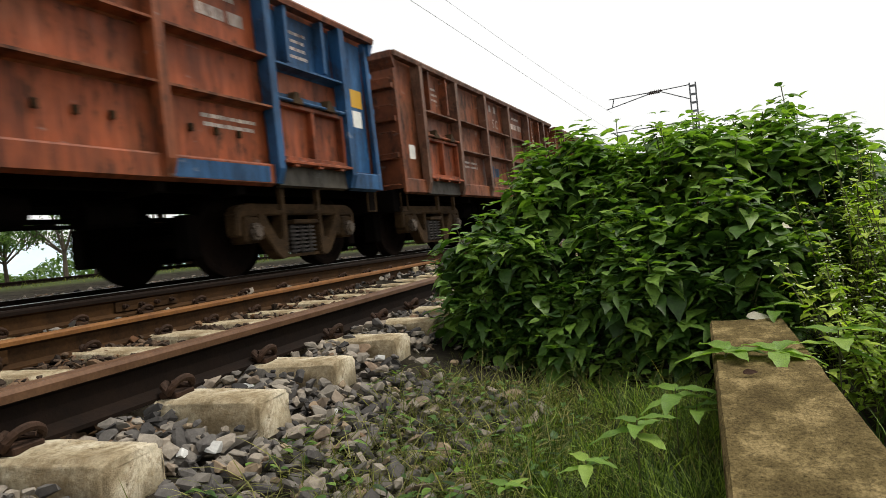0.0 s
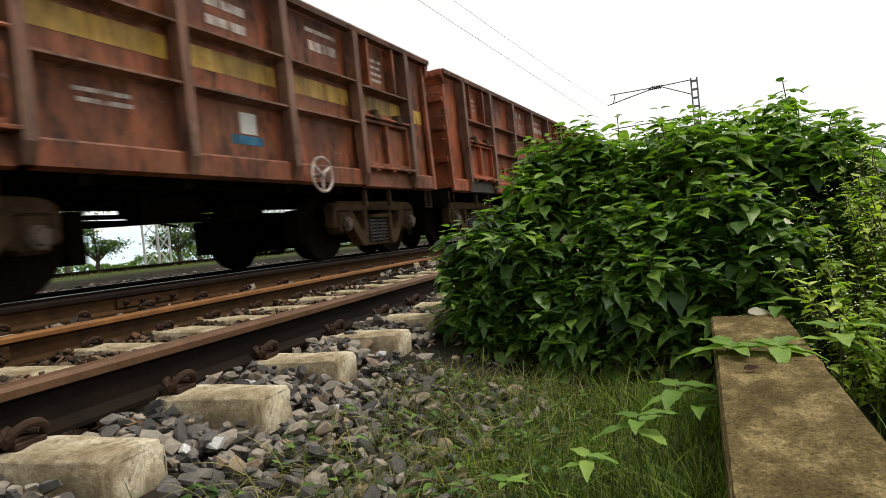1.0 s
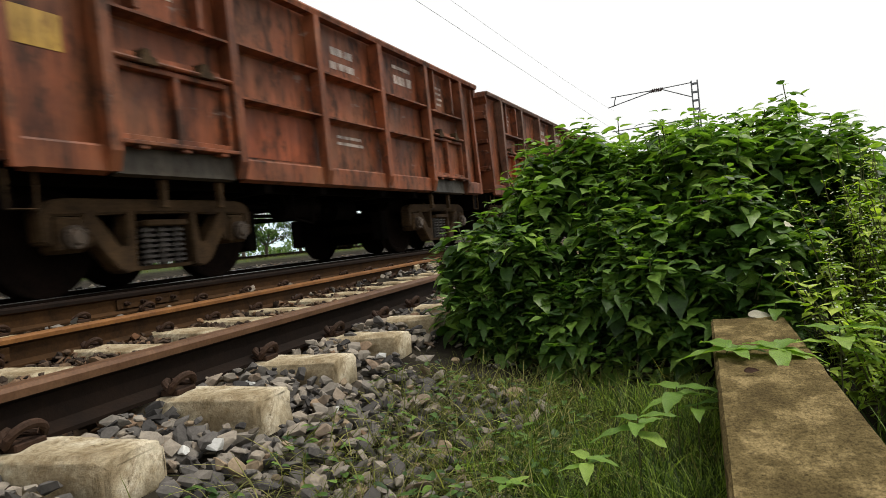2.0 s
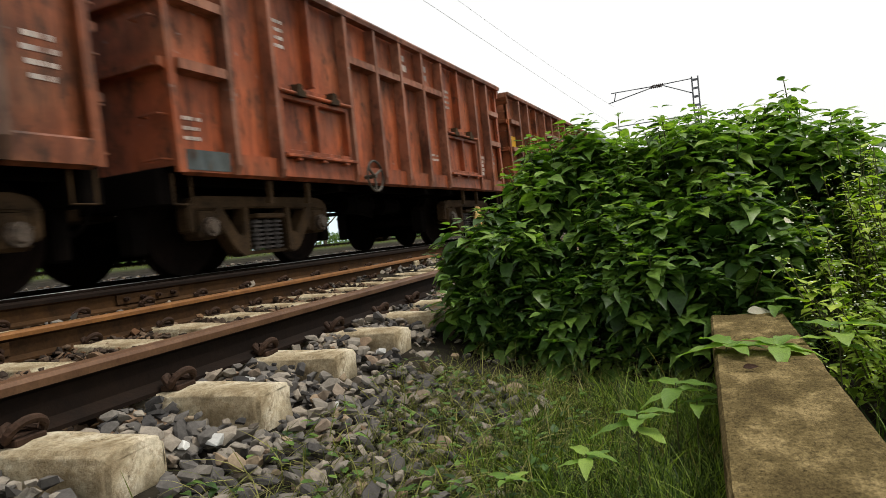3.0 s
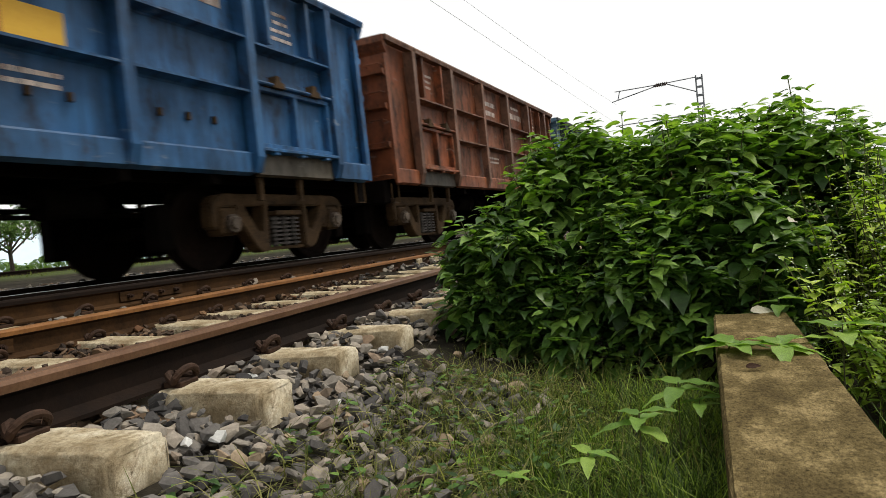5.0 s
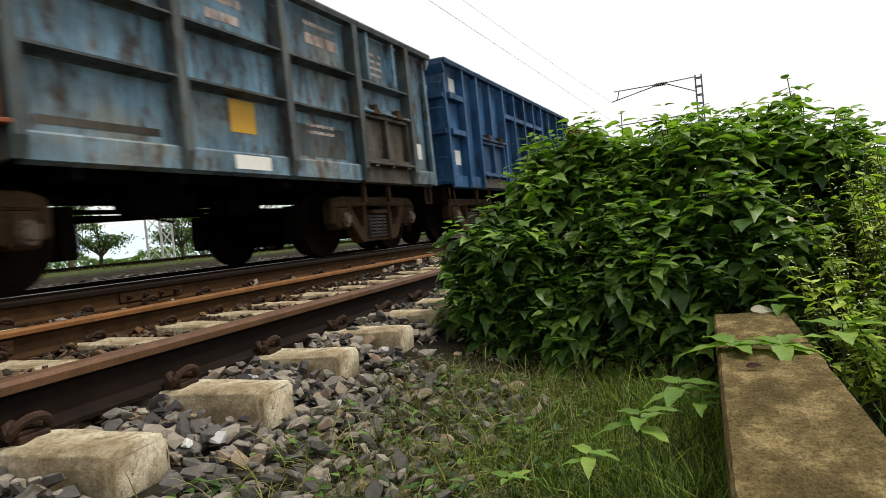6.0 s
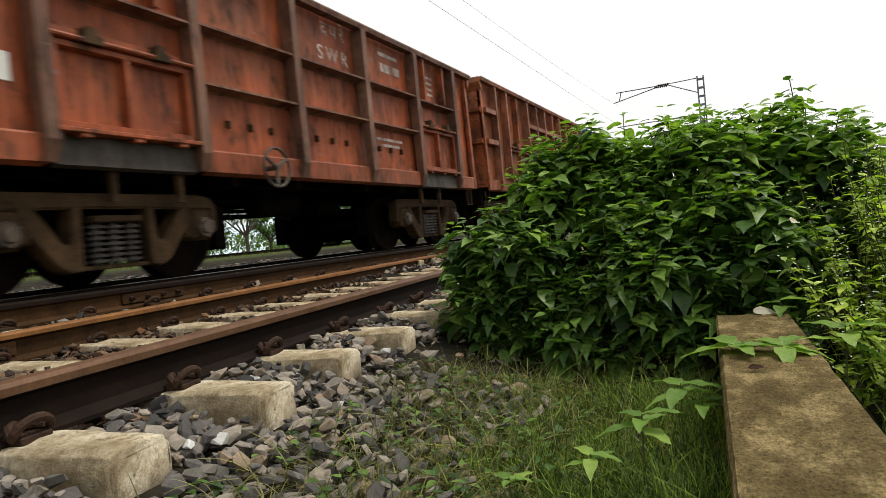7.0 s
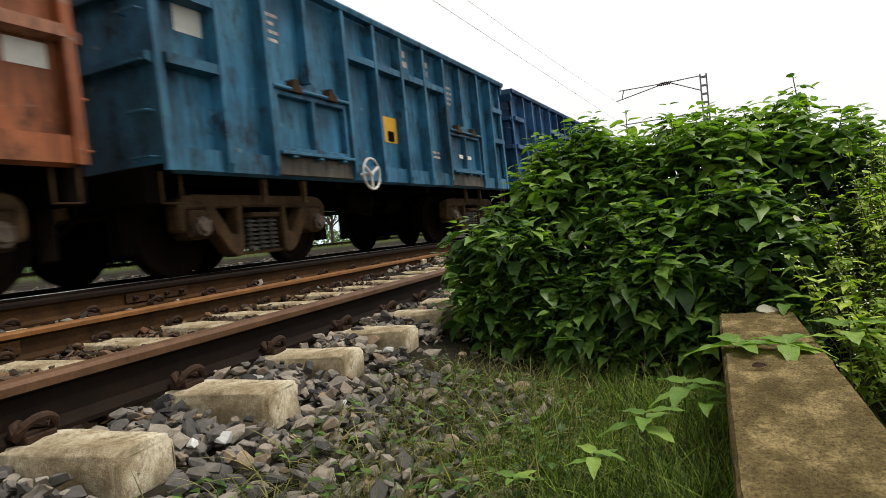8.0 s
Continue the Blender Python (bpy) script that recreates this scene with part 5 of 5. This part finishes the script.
def build_weeds():
    """Airy flowering weeds beyond the wall: thin stems, narrow leaves, tiny pale flowers."""
    rng = random.Random(55)
    for k in range(88):
        x = rng.uniform(0.40, 1.9)
        y = rng.uniform(2.1, 4.4)
        h = (0.42 + 0.52 * smooth_step(2.2, 3.8, y)) * rng.uniform(0.8, 1.15)
        ob = thing("flowering_weed", "airy yellow-green weed with tiny white flowers", "plant", "flowering weeds behind the wall", pose(x, y, ground_z(x, y)))
        lv, fl = [], []
        for j in range(9):
            a, lean = rng.uniform(0, 6.28), rng.uniform(0.08, 0.34)
            top = Vector((math.cos(a) * lean, math.sin(a) * lean, h * rng.uniform(0.7, 1.05)))
            part("stem", rod(bmesh.new(), (0, 0, 0), top, 0.005, 0.002, 5), M_STEM, ob)
            for i in range(34):
                u = rng.uniform(0.2, 1.0)
                lv.append((rng.randrange(4), leaf_matrix(top * u, rng.uniform(0, 6.28), rng.uniform(-0.3, 0.6), rng.uniform(0.03, 0.07))))
            for i in range(9):
                p = top * rng.uniform(0.75, 1.08) + Vector((rng.gauss(0, 0.035), rng.gauss(0, 0.035), rng.gauss(0, 0.03)))
                fl.append((rng.randrange(14), Matrix.LocRotScale(p, None, (0.0045, 0.0045, 0.0045))))
        tagged(joined("leaves", LEAVES, lv, M_WEED, ob), kind="stuff")
        tagged(joined("flower_spray", STONE_ARRAYS, fl, M_FLOWER, ob), "tiny pale flowers", kind="stuff")


build_weeds()


# ---- overhead line ----
def build_mast():
    mx, my = -1.48, 41.97
    base = ground_z(mx, my)
    ob = thing("catenary_mast", "grey lattice steel mast with an insulated bracket arm", "mast", "", pose(mx, my, 0))
    for dx in (-0.17, 0.17):
        part("channel", box(dx - 0.04, dx + 0.04, -0.09, 0.09, base, 8.05, 0.008), M_GALV, ob)
    for k in range(17):
        z = base + 0.35 + k * 0.5
        part("batten_plate", box(-0.17, 0.17, -0.10, -0.092, z, z + 0.14), M_GALV, ob)
    for a, c in (((-0.2, 0, 7.95), (-1.8, 0, 7.9)), ((-0.2, 0, 7.1), (-1.8, 0, 7.82)), ((-2.5, 0, 7.88), (-4.9, -0.1, 7.86)), ((-2.5, 0, 7.80), (-5.1, -0.1, 7.25)),
                 ((-0.2, 0, 5.8), (-5.0, 0, 5.75)), ((-4.6, -0.1, 7.86), (-4.75, -0.1, 7.30))):
        b = bmesh.new()
        rod(b, a, c, 0.03, seg=8)
        part("bracket_tube", b, M_GALV, ob)
    for x0, z in ((-1.8, 7.9), (-1.9, 7.82), (-1.95, 5.78)):
        b = bmesh.new()
        for k in range(6):
            x = x0 - 0.11 * k
            rod(b, (x, 0, z), (x - 0.06, 0, z - 0.003), 0.09, 0.065, seg=12)
        rod(b, (x0 + 0.05, 0, z), (x0 - 0.72, 0, z - 0.01), 0.035, seg=8)
        part("insulator", b, M_PORC, ob, "dark ribbed porcelain insulator")


build_mast()


def wire(name, label, a, c, sag, r):
    pts = []
    for i in range(25):
        u = i / 24
        p = Vector(a).lerp(Vector(c), u)
        p.z -= sag * 4 * u * (1 - u)
        pts.append(p)
    b = bmesh.new()
    tube_path(b, pts, r, 5)
    ob = part(name, b, M_WIRE)
    tagged(ob, label, "wire", "overhead wires")


wire("contact_wire", "thin dark contact wire above the railway", (-6.3, -20, 5.75), (-6.3, 41.9, 5.78), 0.02, 0.0045)
wire("messenger_wire", "thin dark messenger wire above the railway", (-6.3, -20, 7.05), (-6.3, 41.9, 7.05), 0.67, 0.0035)


# ---- distance beyond the train ----
def tree_parts(seed, height, spread):
    rng = random.Random(seed)
    ob = thing("tree", "green tree with haze-lightened leaves and a broken crown beyond the railway", "tree", "trees beyond the railway")
    b, lv = bmesh.new(), []
    fork = height * rng.uniform(0.2, 0.32)
    rod(b, (0, 0, -0.4), (0.1, 0, fork), 0.16, 0.12, 8)
    for k in range(7):
        a, el = k * 0.9 + rng.uniform(-0.3, 0.3), rng.uniform(0.5, 1.25)
        ln = height * rng.uniform(0.35, 0.6)
        tip = Vector((math.cos(a) * math.cos(el) * ln * spread, math.sin(a) * math.cos(el) * ln * spread, fork + math.sin(el) * ln))
        rod(b, (0.1, 0, fork * rng.uniform(0.8, 1.0)), tip, 0.08, 0.03, 6)
        for j in range(4):
            c = tip.lerp(Vector((0.1, 0, fork)), rng.uniform(-0.15, 0.5)) + Vector((rng.gauss(0, 0.35), rng.gauss(0, 0.35), rng.gauss(0, 0.25)))
            rod(b, tip * 0.7, c, 0.03, 0.012, 5)
            size = rng.uniform(0.35, 0.75)
            for i in range(70):
                p = c + Vector((rng.gauss(0, size * 0.5), rng.gauss(0, size * 0.5), rng.gauss(0, size * 0.33)))
                lv.append((rng.randrange(4), leaf_matrix(p, rng.uniform(0, 6.28), rng.uniform(-0.8, 0.5), rng.uniform(0.16, 0.30))))
    part("trunk", b, M_BARK, ob)
    tagged(joined("crown", LEAVES, lv, M_TREE, ob), kind="stuff")
    return ob


TREES = [tree_parts(1, 6.5, 1.0), tree_parts(2, 5.5, 1.2), tree_parts(3, 7.5, 0.9), tree_parts(4, 4.0, 1.3)]
spots = [(-0.944, 0.33, 52, 0), (-0.918, 0.396, 56, 2), (-0.888, 0.46, 54, 1), (-0.867, 0.499, 52, 0), (-0.848, 0.53, 56, 1), (-0.812, 0.584, 46, 2), (-0.791, 0.612, 52, 3), (-0.723, 0.691, 50, 3),
         (-0.703, 0.711, 54, 1), (-0.659, 0.752, 50, 0), (-0.635, 0.773, 56, 3), (-0.596, 0.803, 58, 2), (-0.565, 0.825, 55, 1), (-0.526, 0.85, 60, 0), (-0.482, 0.876, 58, 2)]
used = set()
for n_, (ux, uy, d, k) in enumerate(spots):
    x, y = ux * d, uy * d
    m = pose(x, y, ground_z(x, y), 0, 0, 70 * n_)
    if k not in used:
        used.add(k)
        TREES[k].matrix_basis = m
    else:
        copy_thing(TREES[k], m)


def build_far_hedge():
    rng = random.Random(77)
    lv = []
    for _ in range(9000):
        a = rng.uniform(-1.30, -0.30)
        d = rng.uniform(62, 80)
        x, y = math.sin(a) * d, math.cos(a) * d
        top = 0.5 + 2.2 * max(0.0, 0.35 + 1.2 * noise.noise((a * 22, 0.3, 1.1)))
        lv.append((rng.randrange(4), leaf_matrix(Vector((x, y, ground_z(x, y) + rng.uniform(0, 1) ** 0.8 * top)), rng.uniform(0, 6.28), rng.uniform(-0.9, 0.6), rng.uniform(0.35, 0.6))))
    ob = joined("far_scrub", LEAVES, lv, M_TREE, None)
    tagged(ob, "low scrub with haze-lightened leaves along the far field edge", "scrub", "", "stuff")
    # verge grass behind the train
    lv = []
    for _ in range(9000):
        x, y = rng.uniform(-28, -18.5), rng.uniform(1, 44)
        lv.append(blade(rng, x, y, rng.uniform(0.05, 0.14), rng.uniform(0.015, 0.03)))
    ob = joined("verge_grass", BLADES, lv, M_VERGE, None)
    tagged(ob, "yellow-green grass on the verge beyond the main line", "grass", "", "stuff")


build_far_hedge()


def lattice_mast(ux, uy, d, h, wide):
    """A pale braced mast: two uprights with crossed bars between them."""
    x, y = ux * d, uy * d
    ob = thing("lattice_mast", "pale braced steel mast beyond the railway", "mast", "masts beyond the railway", pose(x, y, ground_z(x, y), 0, 0, 44))
    for sx in (-1, 1):
        part("upright", box(sx * wide / 2 - 0.05, sx * wide / 2 + 0.05, -0.05, 0.05, -0.3, h, 0.01), M_POST, ob)
    for k in range(int(h / 0.7)):
        for sx in (-1, 1):
            b = rod(bmesh.new(), (-sx * wide / 2, 0, 0.1 + 0.7 * k), (sx * wide / 2, 0, 0.8 + 0.7 * k), 0.022, seg=6)
            part("brace", b, M_POST, ob)


lattice_mast(-0.7466, 0.6653, 34, 6.0, 0.62)
lattice_mast(-0.735, 0.6778, 34, 6.0, 0.5)


def build_hill():
    verts, faces = [], []
    for i in range(49):
        a = radians(-40 + 110 * i / 48)
        h = 30 * smooth_step(0, 14, i) * (1 + 0.35 * noise.noise((i * 0.35, 0.2, 0.9))) * (0.55 + 0.45 * smooth_step(12, 40, i))
        for d, f in ((560, 0), (640, 0.6), (720, 1.0), (900, 0)):
            verts.append((math.sin(a) * d, math.cos(a) * d, -0.6 + h * f * 1.6))
    for i in range(48):
        for j in range(3):
            faces.append((i * 4 + j, i * 4 + j + 1, i * 4 + j + 5, i * 4 + j + 4))
    ob = sheet("distant_hill", verts, faces, M_TREE, None, True)
    tagged(ob, "low wooded hill far behind the shrub", "hill", "", "structure")


build_hill()


def build_ridge():
    verts, faces = [], []
    for i in range(61):
        a = radians(-100 + 80 * i / 60)
        h = 95 + 45 * noise.noise((i * 0.16, 3.1, 0.4)) + 12 * noise.noise((i * 0.7, 1.1, 0.4))
        for d, f in ((1500, 0.0), (1750, 0.75), (1950, 1.0), (2300, 0.0)):
            verts.append((math.sin(a) * d, math.cos(a) * d, -1 + h * f))
    for i in range(60):
        for j in range(3):
            faces.append((i * 4 + j, i * 4 + j + 1, i * 4 + j + 5, i * 4 + j + 4))
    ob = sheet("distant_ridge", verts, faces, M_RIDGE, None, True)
    tagged(ob, "ridge on the horizon beyond the fields, pale blue haze painted into its colour", "hill", "", "structure")


build_ridge()


def motions():
    times, gone = zip(*TRAVEL)
    turns = [(k / FPS, float(np.interp(k / FPS, times, gone)) / 0.5) for k in range(int(times[-1] * FPS) + 1)]
    for w, y in WAGONS:
        walk(w, [(t, pose(TRAIN_X, y - d, 0)) for t, d in TRAVEL])
        for o in w.children:
            if o.name.startswith("wheelset"):
                ya = o.matrix_basis.translation.y
                walk(o, [(t, Matrix.Translation((0, ya, 0.5)) @ Matrix.Rotation(a, 4, "X")) for t, a in turns])


motions()
